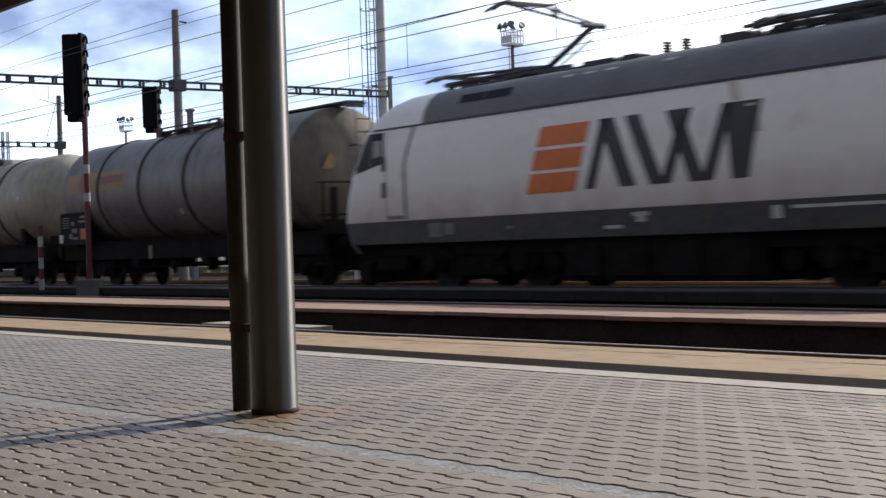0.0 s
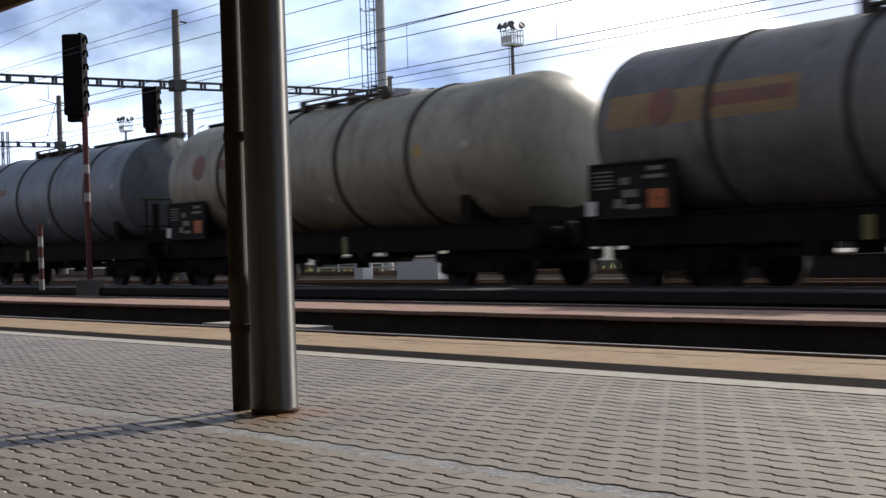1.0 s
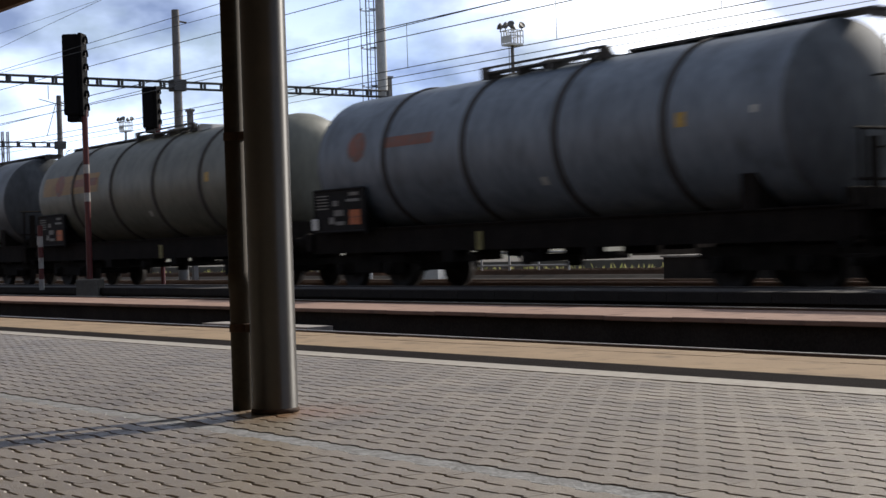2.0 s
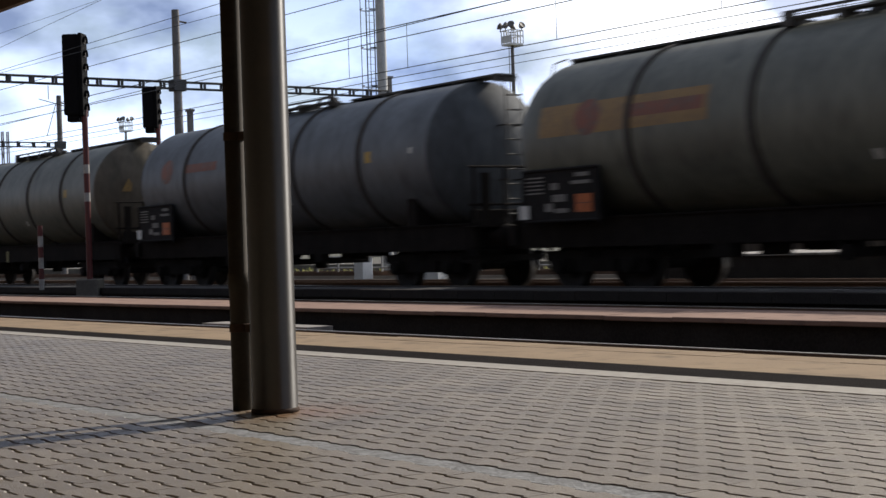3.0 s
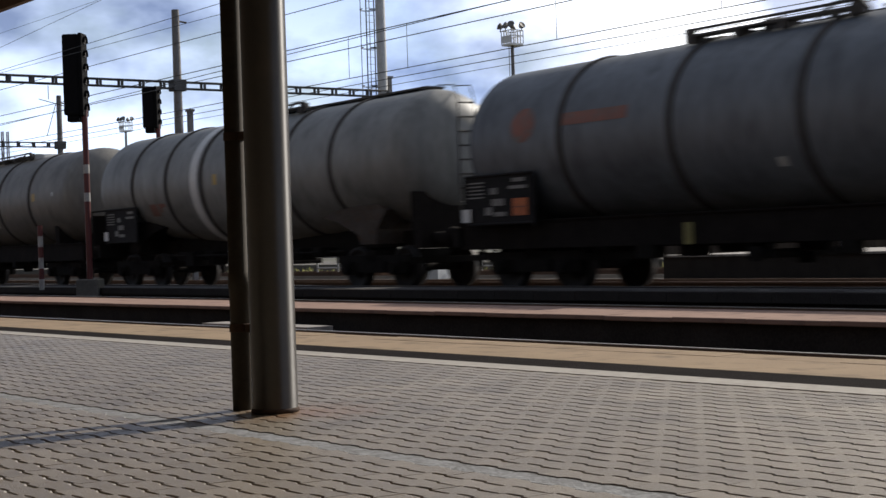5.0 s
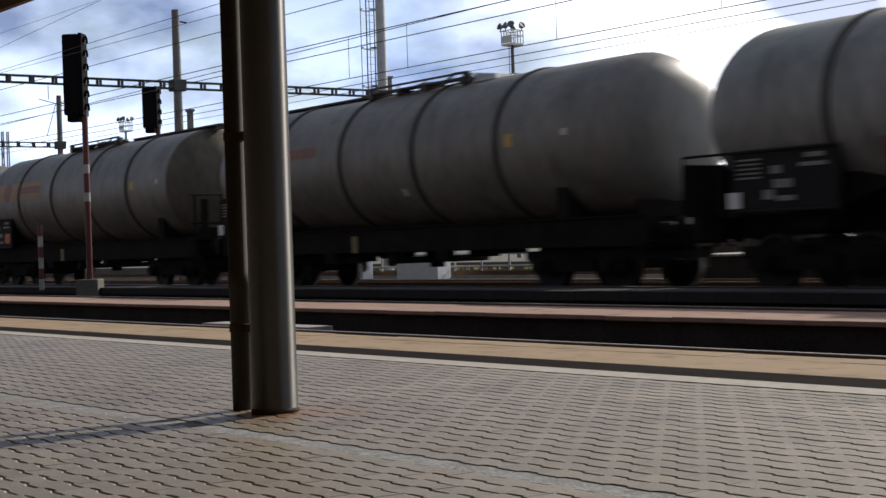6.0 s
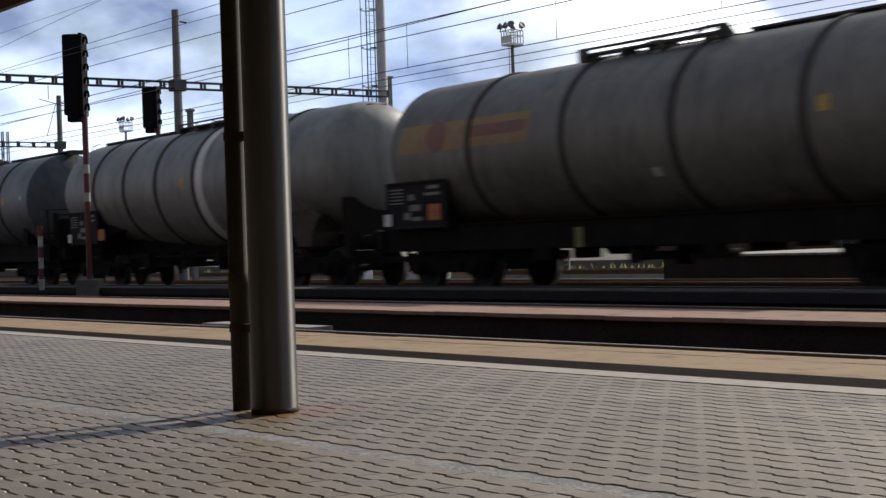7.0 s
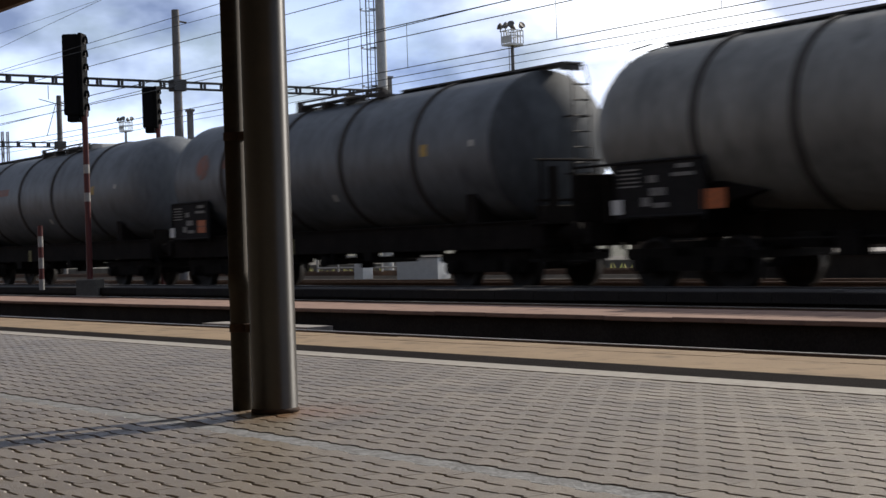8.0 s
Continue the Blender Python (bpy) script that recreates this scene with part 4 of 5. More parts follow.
def locomotive():
    w = thing("electric_locomotive", "white electric locomotive with grey roof and orange stripes", "locomotive")
    body = part("body", loco_shell(1.44, 3.37), LOCO_WHITE, w, "smooth white painted body sides", True)
    part("skirt", loco_shell(0.97, 1.436), LOCO_SKIRT, w, "dark grey dusty skirt", True)
    part("roof", loco_shell(3.385, 4.09, lambda x: abs(x) < 6.3), LOCO_GREY, w, "rounded dark grey roof", True)
    for e, f in ((-1, lambda x: x < -6.3), (1, lambda x: x > 6.3)):
        part("cab_roof", loco_shell(3.38, 4.09, f), LOCO_WHITE, w, "white cab roof", True)
    part("gutter", flank_patch([(-8.0, 3.335), (8.0, 3.335), (8.0, 3.375), (-8.0, 3.375)], 0.012, 20), LOGO_DARK, w)
    part("belly", belly_gear(), RUNGEAR, w, "sooty boxes and tank slung under the body")
    for e in (-1, 1):
        bg = part("bogie", bogie_big(e * 4.95), RUNGEAR, w, "black locomotive bogie")
        for wx in (-1.4, 1.4):
            for s in (-1, 1):
                o = cached("loco_wheel", "wheel", lambda: lathe(bmesh.new(), [(0, -0.06), (0.5, -0.05), (0.57, -0.06), (0.575, 0.05), (0.6, 0.08), (0.5, 0.08), (0, 0.06)], ALONG_Y, 30), WHEEL, bg, "steel disc wheel", pose(e * 4.95 + wx, s * 0.755, 0.575, 0, 0, 180 if s > 0 else 0), True)
    add_buffers(w, 9.79)
    # cab side: glass, door, handrails
    for e in (-1, 1):
        s = e
        part("windscreen", flank_patch([(s * 8.74, 2.46), (s * 7.58, 2.66), (s * 7.62, 3.3), (s * 8.2, 3.3)]), GLASS_DARK, body, "dark raked cab glass")
        # pale patch painted for the sky seen through the far cab window
        part("sun_blind", flank_patch([(s * 7.98, 2.78), (s * 7.66, 2.82), (s * 7.68, 3.14), (s * 7.96, 3.14)], 0.01), DULL_WHITE, body, "pale patch imitating the bright view through the cab")
        part("window_post", flank_patch([(s * 8.1, 2.58), (s * 8.02, 2.6), (s * 8.02, 3.3), (s * 8.1, 3.3)], 0.012), LOGO_DARK, body)
        part("step_plate", flank_patch([(s * 7.5, 1.47), (s * 6.95, 1.47), (s * 6.95, 1.55), (s * 7.5, 1.55)], 0.012), SEAM, body)
        d = part("cab_door", flank_patch([(s * 7.5, 1.56), (s * 6.95, 1.56), (s * 6.95, 3.22), (s * 7.5, 3.22)], 0.008), LOCO_WHITE, body, "white cab door")
        for z in (2.15, 2.7):
            part("handle", flank_patch([(s * 7.66, z - 0.22), (s * 7.52, z - 0.22), (s * 7.52, z + 0.1), (s * 7.66, z + 0.1)], 0.02), LOCO_SKIRT, d, "dark recessed grip")
        part("door_seam", flank_patch([(s * 6.9, 1.46), (s * 6.82, 1.46), (s * 6.82, 2.6), (s * 6.9, 2.6)], 0.0075), SEAM, body, "grey seam of the cab")
        part("door_seam", flank_patch([(s * 6.9, 2.6), (s * 6.82, 2.6), (s * 6.5, 3.34), (s * 6.6, 3.34)], 0.0075), SEAM, body, "grey seam of the cab")
        part("door_seam", flank_patch([(s * 7.53, 1.5), (s * 7.5, 1.5), (s * 7.5, 3.3), (s * 7.53, 3.3)], 0.0095), SEAM, body, "thin joint of the cab door")
        part("nose_skirt", loco_shell(0.48, 0.966, lambda x, e=e: e * x > 7.7), LOCO_SKIRT, w, "dusty grey apron under the cab", True)
    # livery on the flank, plain shapes only
    def shear(x0, x1, z0, z1, k):
        return [(x0, z0), (x1, z0), (x1 + k * (z1 - z0), z1), (x0 + k * (z1 - z0), z1)]
    K = 0.37
    for i in range(3):
        z0 = 1.79 + i * 0.42
        part("livery_stripe", flank_patch(shear(-3.06 + K * i * 0.42, -1.76 + K * i * 0.42, z0, z0 + 0.36, K)), LOGO_ORANGE, body, "orange slanted stripe")
    bars = [(-1.49, -1.24, 0.36), (-0.62, -0.24, -0.42), (0.08, 0.42, -0.46), (0.32, 0.56, 0.42), (0.98, 1.32, -0.42), (1.22, 1.48, 0.4)]
    for x0, x1, k in bars:
        part("livery_bar", flank_patch(shear(x0, x1, 1.81, 3.0, k), 0.007), LOGO_DARK, body, "dark slanted bar")
    part("livery_bar", flank_patch([(1.86, 1.81), (2.2, 1.81), (2.5, 3.0), (1.75, 3.0)], 0.007), LOGO_DARK, body, "dark tapering bar")
    for i, (x, z0, z1, q) in enumerate(((1.9, 3.02, 3.32, 0.16), (2.3, 2.5, 2.95, 0.2))):
        part("soot_stain", flank_patch(shear(x, x + q, z0, z1, -0.3), 0.005), SOOT, body, "brown soot stain")
    for x, z0, x1, z1 in ((-0.36, 1.3, 0.02, 1.37), (-0.28, 1.2, -0.06, 1.3), (-1.05, 1.1, -0.62, 1.16), (2.62, 1.16, 2.8, 1.36), (3.0, 1.3, 5.4, 1.35), (-3.7, 1.18, -3.5, 1.24), (-6.1, 1.08, -5.7, 1.36), (-5.6, 1.12, -5.3, 1.34)):
        part("skirt_plate", flank_patch([(x, z0), (x1, z0), (x1, z1), (x, z1)], 0.006), PALE_BAR if x > -3 else SEAM, w, "small pale plate")
    # roof gear
    part("pantograph", pantograph_folded(), DARK_STEEL, w, "folded dark pantograph").matrix_basis = pose(-5.2, 0, 0.07)
    part("pantograph", pantograph_raised(), DARK_STEEL, w, "raised dark pantograph").matrix_basis = pose(-3.92, 0, -0.02)
    part("pantograph", pantograph_folded(), DARK_STEEL, w, "folded dark pantograph").matrix_basis = pose(5.9, 0, 0)
    part("pantograph", pantograph_folded(), DARK_STEEL, w, "folded dark pantograph").matrix_basis = pose(3.4, 0, 0.06)
    part("roof_box", bx(bmesh.new(), 0.8, 1.45, -0.6, 0.3, 4.03, 4.24, 0.04), DARK_STEEL, w)
    for x in (-6.15, -4.3, -0.7, -0.25, 1.9):
        part("insulator", insulator(), INSULATOR, w).matrix_basis = pose(x, -0.2, 4.05)
    b = bmesh.new()
    sweep(b, [(1.0, -0.2, 4.36), (1.9, -0.2, 4.38), (4.0, -0.2, 4.3)], 0.035)
    part("roof_line", b, DARK_STEEL, w)
    b = bmesh.new()
    for y, z in ((-0.55, 4.3), (-0.1, 4.42)):
        sweep(b, [(1.5, y, z - 0.04), (2.2, y, z), (6.4, y, z + 0.02), (7.0, y, z - 0.14)], 0.04)
    for x in (1.7, 2.6, 3.6, 4.7, 5.8):
        rod(b, (x, -0.6, 4.28), (x, 0.1, 4.4), 0.03, 6)
        rod(b, (x, -0.55, 3.98), (x, -0.55, 4.3), 0.05, 8)
    part("roof_pipe", b, DARK_STEEL, w, "dark pipes raised on short stands")
    for x0, x1, z1 in ((1.75, 2.3, 4.2), (2.9, 3.3, 4.26), (4.2, 5.0, 4.2), (-3.0, -2.6, 4.14)):
        part("roof_box", bx(bmesh.new(), x0, x1, -0.5, 0.2, 3.98, z1, 0.03), DARK_STEEL, w, "dark switch box on the roof")
    for x0, x1 in ((-5.9, -5.3), (-5.2, -4.5), (-2.9, -2.1), (-2.3, -1.5), (-1.3, -0.9)):
        part("roof_box", bx(bmesh.new(), x0, x1, -0.75, -0.35, 3.98, 4.16 if x0 > -2.5 else 4.1, 0.03), DARK_STEEL, w, "low dark roof box")
    for x in (-2.3, -1.75, -1.2, 0.2):
        part("roof_hatch", flank_patch([(x, 3.86), (x + 0.28, 3.86), (x + 0.28, 3.9), (x, 3.9)], 0.012), PALE_BAR, w)
    for x in (-5.2, -4.4):
        part("roof_vent", flank_patch([(x, 3.68), (x + 0.75, 3.68), (x + 0.75, 3.84), (x, 3.84)], 0.015), GLASS_DARK, w)
    return w


def bogie_big(x):
    """Locomotive bogie: cranked side frames, axle boxes, coil springs, brake units, dampers and sand pipes."""
    b = bmesh.new()
    for s in (-1, 1):
        y = s * 1.12
        bx(b, x - 2.15, x + 2.15, y - 0.08, y + 0.08, 0.66, 0.92, 0.03)
        bx(b, x - 0.85, x + 0.85, y - 0.07, y + 0.07, 0.3, 0.68, 0.03)
        for q in (-1.4, 1.4):
            bx(b, x + q - 0.26, x + q + 0.26, y - 0.1, s * 1.12 + 0.12, 0.36, 0.74, 0.03)
            rod(b, (x + q, s * 1.2, 0.57), (x + q, s * 1.34, 0.57), 0.19, 16)
            for d in (-0.36, 0.36):
                rod(b, (x + q + d, y, 0.5), (x + q + d, y, 0.95), 0.1, 10)
            for d in (-0.72, 0.72):
                bx(b, x + q + d - 0.12, x + q + d + 0.12, s * 0.7, s * 0.95, 0.2, 0.72, 0.02)
                rod(b, (x + q + d, s * 0.95, 0.75), (x + q + d * 0.86, s * 0.8, 0.12), 0.025, 6)
            rod(b, (x + q - 0.1, s * 1.24, 0.98), (x + q * 0.45, s * 1.24, 0.62), 0.05, 8)
        for q in (-0.42, 0.0, 0.42):
            rod(b, (x + q, s * 1.1, 0.42), (x + q, s * 1.1, 1.05), 0.14, 12)
    bx(b, x - 2.0, x + 2.0, -0.55, 0.55, 0.2, 0.85)
    return b


def belly_gear():
    """Transformer tank, air reservoirs and boxes slung between the bogies."""
    b = bmesh.new()
    bx(b, -9.0, 9.0, -1.25, 1.25, 0.72, 1.1)
    bx(b, -2.3, 2.3, -1.32, 1.32, 0.2, 0.95, 0.05)
    for x in (-1.75, -0.6, 0.55, 1.7):
        bx(b, x - 0.45, x + 0.45, -1.38, -1.3, 0.28, 0.86, 0.02)
    for x in (-2.75, 2.75):
        rod(b, (x, -1.2, 0.55), (x, 1.2, 0.55), 0.2, 14)
    for e in (-1, 1):
        bx(b, min(e * 7.3, e * 8.4), max(e * 7.3, e * 8.4), -1.2, 1.2, 0.42, 0.8, 0.03)
        bx(b, min(e * 8.7, e * 9.15), max(e * 8.7, e * 9.15), -1.15, 1.15, 0.14, 0.6, 0.03)
    return b


TRAIN = [(locomotive(), -18.36)]
WAGONS = [
    (tank_wagon("grey tank wagon with an ochre stripe and end ladder", TANK_GREY, stripe=True, red=True, sign=True), -36.2),
    (tank_wagon("cream tank wagon with faded red marks and rounded front", TANK_CREAM, ladder="rear", tag=1.0), -52.36),
    (tank_wagon("blue-grey tank wagon with faded red marks and end ladder", TANK_BLUE, stripe=False), -68.52),
    (tank_wagon("olive-grey tank wagon with an ochre stripe at the rear", TANK_OLIVE, ladder="rear", stripe=True, red=True, tag=0.95), -84.68),
    (tank_wagon("dark grey tank wagon with red marks and end ladder", TANK_DARK), -100.84),
    (tank_wagon("olive-grey tank wagon with a yellow warning triangle", TANK_OLIVE, sign=True), -117.0),
    (tank_wagon("dark blue-grey tank wagon with a yellow warning triangle", TANK_DARK, sign=True), -133.1),
    (ring_wagon("pale grey tank wagon with a white band and red marks", False), -149.7),
    (tank_wagon("brown-grey tank wagon with a rounded front end", TANK_BROWN, ladder="rear"), -166.26),
    (tank_wagon("grimy brown-grey tank wagon with an ochre stripe and end ladder", TANK_BROWN, stripe=True, red=True), -182.43),
    (ring_wagon("pale grey tank wagon with a white band and long walkway", True), -199.0),
    (tank_wagon("dark blue-grey tank wagon with end ladder and plain sides", TANK_DARK), -215.6),
    (tank_wagon("dark grey tank wagon with a rounded front, coming last", TANK_DARK, ladder="rear"), -231.76),
]
TRAIN += WAGONS


# ---- platform things ----
def canopy():
    t = thing("platform_canopy", "brown platform canopy carried on a round grey post", "canopy", pose(0, 0, 0))
    b = bmesh.new()
    bx(b, -120, 40, -2.0, 5.2, 3.28, 3.42)
    part("roof_deck", b, CANOPY, t, "brown canopy deck")
    part("fascia", bx(bmesh.new(), -120, 40, 5.2, 5.26, 3.0, 3.46), CANOPY, t, "brown edge board")
    for x in (-120 + 8 * i for i in range(20)):
        part("beam", bx(bmesh.new(), x - 0.07, x + 0.07, -1.9, 5.15, 3.08, 3.28), CANOPY, t)
    return t


canopy()


def pillar():
    x, y = -6.645, 3.99
    t = thing("canopy_pillar", "round grey steel pillar with a slim drainpipe, on the paving", "pillar", pose(x, y, dip(y)))
    part("post", lathe(bmesh.new(), [(0.114, -0.05), (0.114, 3.32)], Matrix(), 48), PILLAR, t, smooth=True)
    part("base_ring", lathe(bmesh.new(), [(0.114, 0.0), (0.121, 0.004), (0.119, 0.02), (0.114, 0.024)], Matrix(), 40), RUST, t, "rusty ring where the post meets the paving", True)
    pipe = part("drainpipe", lathe(bmesh.new(), [(0.053, -0.05), (0.053, 0.62), (0.058, 0.625), (0.058, 0.7), (0.053, 0.705), (0.053, 3.32)], pose(-0.25, -0.04, 0), 28), PIPE, t, "slim steel drainpipe beside the post", True)
    for z in (0.42, 1.4, 2.5):
        b = lathe(bmesh.new(), [(0.053, z - 0.022), (0.058, z - 0.02), (0.058, z + 0.02), (0.053, z + 0.022)], pose(-0.25, -0.04, 0), 24)
        bx(b, -0.2, -0.1, -0.05, -0.02, z - 0.02, z + 0.02)
        part("clamp", b, RUST, pipe, "rusty pipe clamp")
    return t


pillar()


def signal(m, h, n, block, group="light signals"):
    """Colour-light signal: striped mast, black head with hooded lenses facing the arriving trains."""
    t = thing("light_signal", "black colour-light signal on a red and white mast", "signal", m, group)
    head_h = 0.335 * n
    z0 = h - head_h
    part("mast", rod(bmesh.new(), (0, 0, 0.0), (0, 0, z0 + 0.2), 0.075, 14), RED, t, "dark red mast", True)
    for z in (2.15, 2.85):
        part("mast_band", rod(bmesh.new(), (0, 0, z), (0, 0, z + 0.22), 0.079, 14), DULL_WHITE, t, "white band")
    b = bmesh.new()
    bx(b, -0.22, 0.22, 0.05, 0.46, z0, h, 0.04)
    bx(b, -0.23, 0.23, -0.045, 0.05, z0 - 0.02, h + 0.02, 0.02)
    bx(b, -0.14, 0.14, 0.1, 0.4, z0 - 0.16, z0, 0.02)
    head = part("head", b, SIGNAL_BLACK, t, "black signal head and backboard")
    for k in range(n):
        zc = h - 0.17 - k * 0.335
        hood = bmesh.new()
        for j in range(9):
            a0, a1 = math.pi * (j / 9) * 1.25 - 0.4, math.pi * ((j + 1) / 9) * 1.25 - 0.4
            p = [(0.12 * math.cos(a), 0.12 * math.sin(a)) for a in (a0, a1)]
            f = [hood.verts.new((px, -yy, zc + pz)) for (px, pz), yy in ((p[0], 0.0), (p[1], 0.0), (p[1], 0.11), (p[0], 0.11))]
            hood.faces.new(f)
        part("hood", hood, SIGNAL_BLACK, head)
        part("lens", lathe(bmesh.new(), [(0.1, 0.0), (0.08, 0.02), (0, 0.03)], pose(0, -0.047, zc, 90), 16), LENS, head, "dark unlit lens")
    if block:
        part("foundation", bx(bmesh.new(), -0.28, 0.28, -0.28, 0.28, -0.45, 0.22, 0.03), YARD_SLAB, t, "concrete foundation block")
    return t


signal(pose(-35.71, 16.22, 0, 0, 0, 138), 6.31, 6, True)
signal(pose(-45.84, 23.4, -0.4, 0, 0, 138), 6.68, 4, False)


def marker_post(m):
    t = thing("marker_post", "short red and white banded marker post", "post", m)
    for i in range(6):
        part("post_band", rod(bmesh.new(), (0, 0, i * 0.28 - 0.4), (0, 0, i * 0.28 - 0.12), 0.068, 12), DULL_WHITE if i % 2 == 0 else RED, t, "white band" if i % 2 == 0 else "red band")
    return t


marker_post(pose(-38.2, 16.0, 0.35))

# ---- overhead line ----
GX = -57.0


def truss(m, y0, y1, depth=0.27, width=0.3):
    """Lattice beam across the tracks."""
    b = bmesh.new()
    for dx in (-width / 2, width / 2):
        for z in (0, depth):
            rod(b, (dx, y0, z), (dx, y1, z), 0.035, 6)
    n = int((y1 - y0) / 0.92)
    for i in range(n + 1):
        y = y0 + (y1 - y0) * i / n
        for dx in (-width / 2, width / 2):
            bx(b, dx - 0.03, dx + 0.03, y - 0.05, y + 0.05, 0, depth)
        rod(b, (-width / 2, y, 0), (width / 2, y, 0), 0.03, 6)
        rod(b, (-width / 2, y, depth), (width / 2, y, depth), 0.03, 6)
    return b


def gantry(x, zb, y0, y1, masts, tops):
    t = thing("catenary_gantry", "grey steel catenary gantry across the tracks", "gantry", pose(x, 0, 0), "catenary gantries")
    part("beam", truss(None, y0, y1), DARK_STEEL, t, "lattice cross beam").matrix_basis = pose(0, 0, zb - 0.13)
    for y, top in zip(masts, tops):
        m = part("mast", rod(bmesh.new(), (0, y, -0.5), (0, y, top), 0.22, 16, 0.155), MAST, t, "tapered steel mast", True)
        part("clamp", bx(bmesh.new(), -0.25, 0.25, y - 0.3, y + 0.3, zb - 0.24, zb + 0.24, 0.03), DARK_STEEL, m)
        part("bracket", rod(bmesh.new(), (0, y, top - 0.45), (0, y + 0.5, top - 0.5), 0.04, 8), DARK_STEEL, m)
    for y in (14.6, 19.85, 24.4):
        if y0 < y < y1:
            part("hanger", rod(bmesh.new(), (0, y, zb - 0.2), (0, y, zb - 0.75), 0.015, 6), DARK_STEEL, t)
            b = bmesh.new()
            sweep(b, [(0, y + 1.7, zb - 0.15), (0, y + 0.7, zb - 1.0), (0, y - 0.4, zb - 0.75)], 0.016)
            rod(b, (0, y + 0.3, zb - 0.9), (0, y - 0.1, 5.55), 0.014, 6)
            part("drop_arm", b, DARK_STEEL, t)
    return t


gantry(GX, 7.72, 5.0, 40.6, (30.05,), (10.85,))
gantry(-90.0, 7.72, 22.0, 39.4, (39.2,), (10.8,))


def lattice_mast(m, h):
    t = thing("lattice_mast", "slim grey lattice mast", "mast", m)
    b = bmesh.new()
    for dx in (-0.3, 0.3):
        for dy in (-0.2, 0.2):
            rod(b, (dx, dy, 0), (dx * 0.5, dy, h), 0.05, 6)
    z, s = 0.4, 1
    while z < h - 1:
        k = 1 - 0.5 * z / h
        rod(b, (-0.3 * s * k, -0.2, z), (0.3 * s * k, -0.2, z + 0.9), 0.03, 6)
        z, s = z + 0.9, -s
    part("frame", b, MAST, t)
    return t


lattice_mast(pose(-110.0, 43.6, -0.5), 10.7)


def light_tower(m, h):
    """Tall tubular floodlight mast with a caged ladder."""
    t = thing("light_tower", "tall tapered steel light tower with a caged ladder", "light tower", m)
    part("mast", rod(bmesh.new(), (0, 0, 0), (0, 0, h), 0.25, 20, 0.2), GALV, t, "tapered tubular mast", True)
    b = bmesh.new()
    for q in (-0.22, 0.22):
        rod(b, (-0.42, q - 0.3, 2.5), (-0.36, q - 0.3, h), 0.03, 6)
    z = 2.6
    while z < h:
        rod(b, (-0.39, -0.52, z), (-0.39, -0.08, z), 0.009, 6)
        z += 0.32
    part("ladder", b, DARK_STEEL, t, "steel ladder")
    z = 3.4
    while z < h:
        c = bmesh.new()
        pts = [(-0.4 - 0.5 * math.sin(math.pi * i / 10), -0.3 + 0.42 * math.cos(math.pi * i / 10), z) for i in range(11)]
        sweep(c, pts, 0.025)
        part("cage_hoop", c, DARK_STEEL, t)
        c2 = bmesh.new()
        rod(c2, (0, 0, z), (-0.4, -0.3, z), 0.03, 6)
        part("stay", c2, DARK_STEEL, t)
        z += 1.75
    for i in (3, 7):
        x, y = -0.4 - 0.5 * math.sin(math.pi * i / 10), -0.3 + 0.42 * math.cos(math.pi * i / 10)
        part("cage_bar", rod(bmesh.new(), (x, y, 3.4), (x, y, h), 0.018, 6), DARK_STEEL, t)
    return t


light_tower(pose(-57.26, 40.62, -0.5), 22.0)


def flood_mast(m, h, s):
    t = thing("floodlight_mast", "slim mast with white basket and floodlights", "floodlight mast", m, "floodlight masts")
    part("pole", rod(bmesh.new(), (0, 0, 0), (0, 0, h - 1.3 * s), 0.2 * s, 12, 0.12 * s), MAST, t, "", True)
    b = bmesh.new()
    w = 0.62 * s
    bx(b, -w, w, -w, w, h - 1.35 * s, h - 1.2 * s)
    for z in (h - 0.6 * s, h - 0.15 * s):
        for a, c in (((-w, -w), (w, -w)), ((w, -w), (w, w)), ((w, w), (-w, w)), ((-w, w), (-w, -w))):
            rod(b, (*a, z), (*c, z), 0.04 * s, 6)
    for i in range(5):
        for q in (-w, w):
            k = -w + 2 * w * i / 4
            rod(b, (k, q, h - 1.2 * s), (k, q, h - 0.15 * s), 0.035 * s, 6)
            rod(b, (q, k, h - 1.2 * s), (q, k, h - 0.15 * s), 0.035 * s, 6)
    basket = part("basket", b, WHITE, t, "white railed basket")
    part("basket_panel", bx(bmesh.new(), -w, w, -w - 0.03, -w - 0.01, h - 1.15 * s, h - 0.62 * s), WHITE, basket)
    rod_b = bmesh.new()
    for x in (-0.35, -0.2):
        rod(rod_b, (x * s * 1.6, 0.1, 2), (x * s * 1.6, 0.1, h - 1.3 * s), 0.03 * s, 5)
    part("ladder", rod_b, MAST, t)
    for i, (x, y) in enumerate(((-0.75, -0.6), (-0.1, -0.6), (0.6, -0.6), (0.5, 0.6), (-0.6, 0.6))):
        f = bmesh.new()
        lathe(f, [(0, -0.2), (0.18, -0.18), (0.3, 0.12), (0.26, 0.14), (0, 0.1)], pose(x * s, y * s, h + 0.25 * s, 60, 0, -60 + 50 * i) @ Matrix.Scale(s, 4), 14)
        rod(f, (x * s, y * s, h - 0.2 * s), (x * s, y * s, h + 0.15 * s), 0.04 * s, 6)
        part("floodlight", f, MAST, t)
    return t


flood_mast(pose(-94.3, 79.8, -0.5), 18.4, 1.0)
flood_mast(pose(-189.2, 91.8, -0.5), 19.2, 1.05)


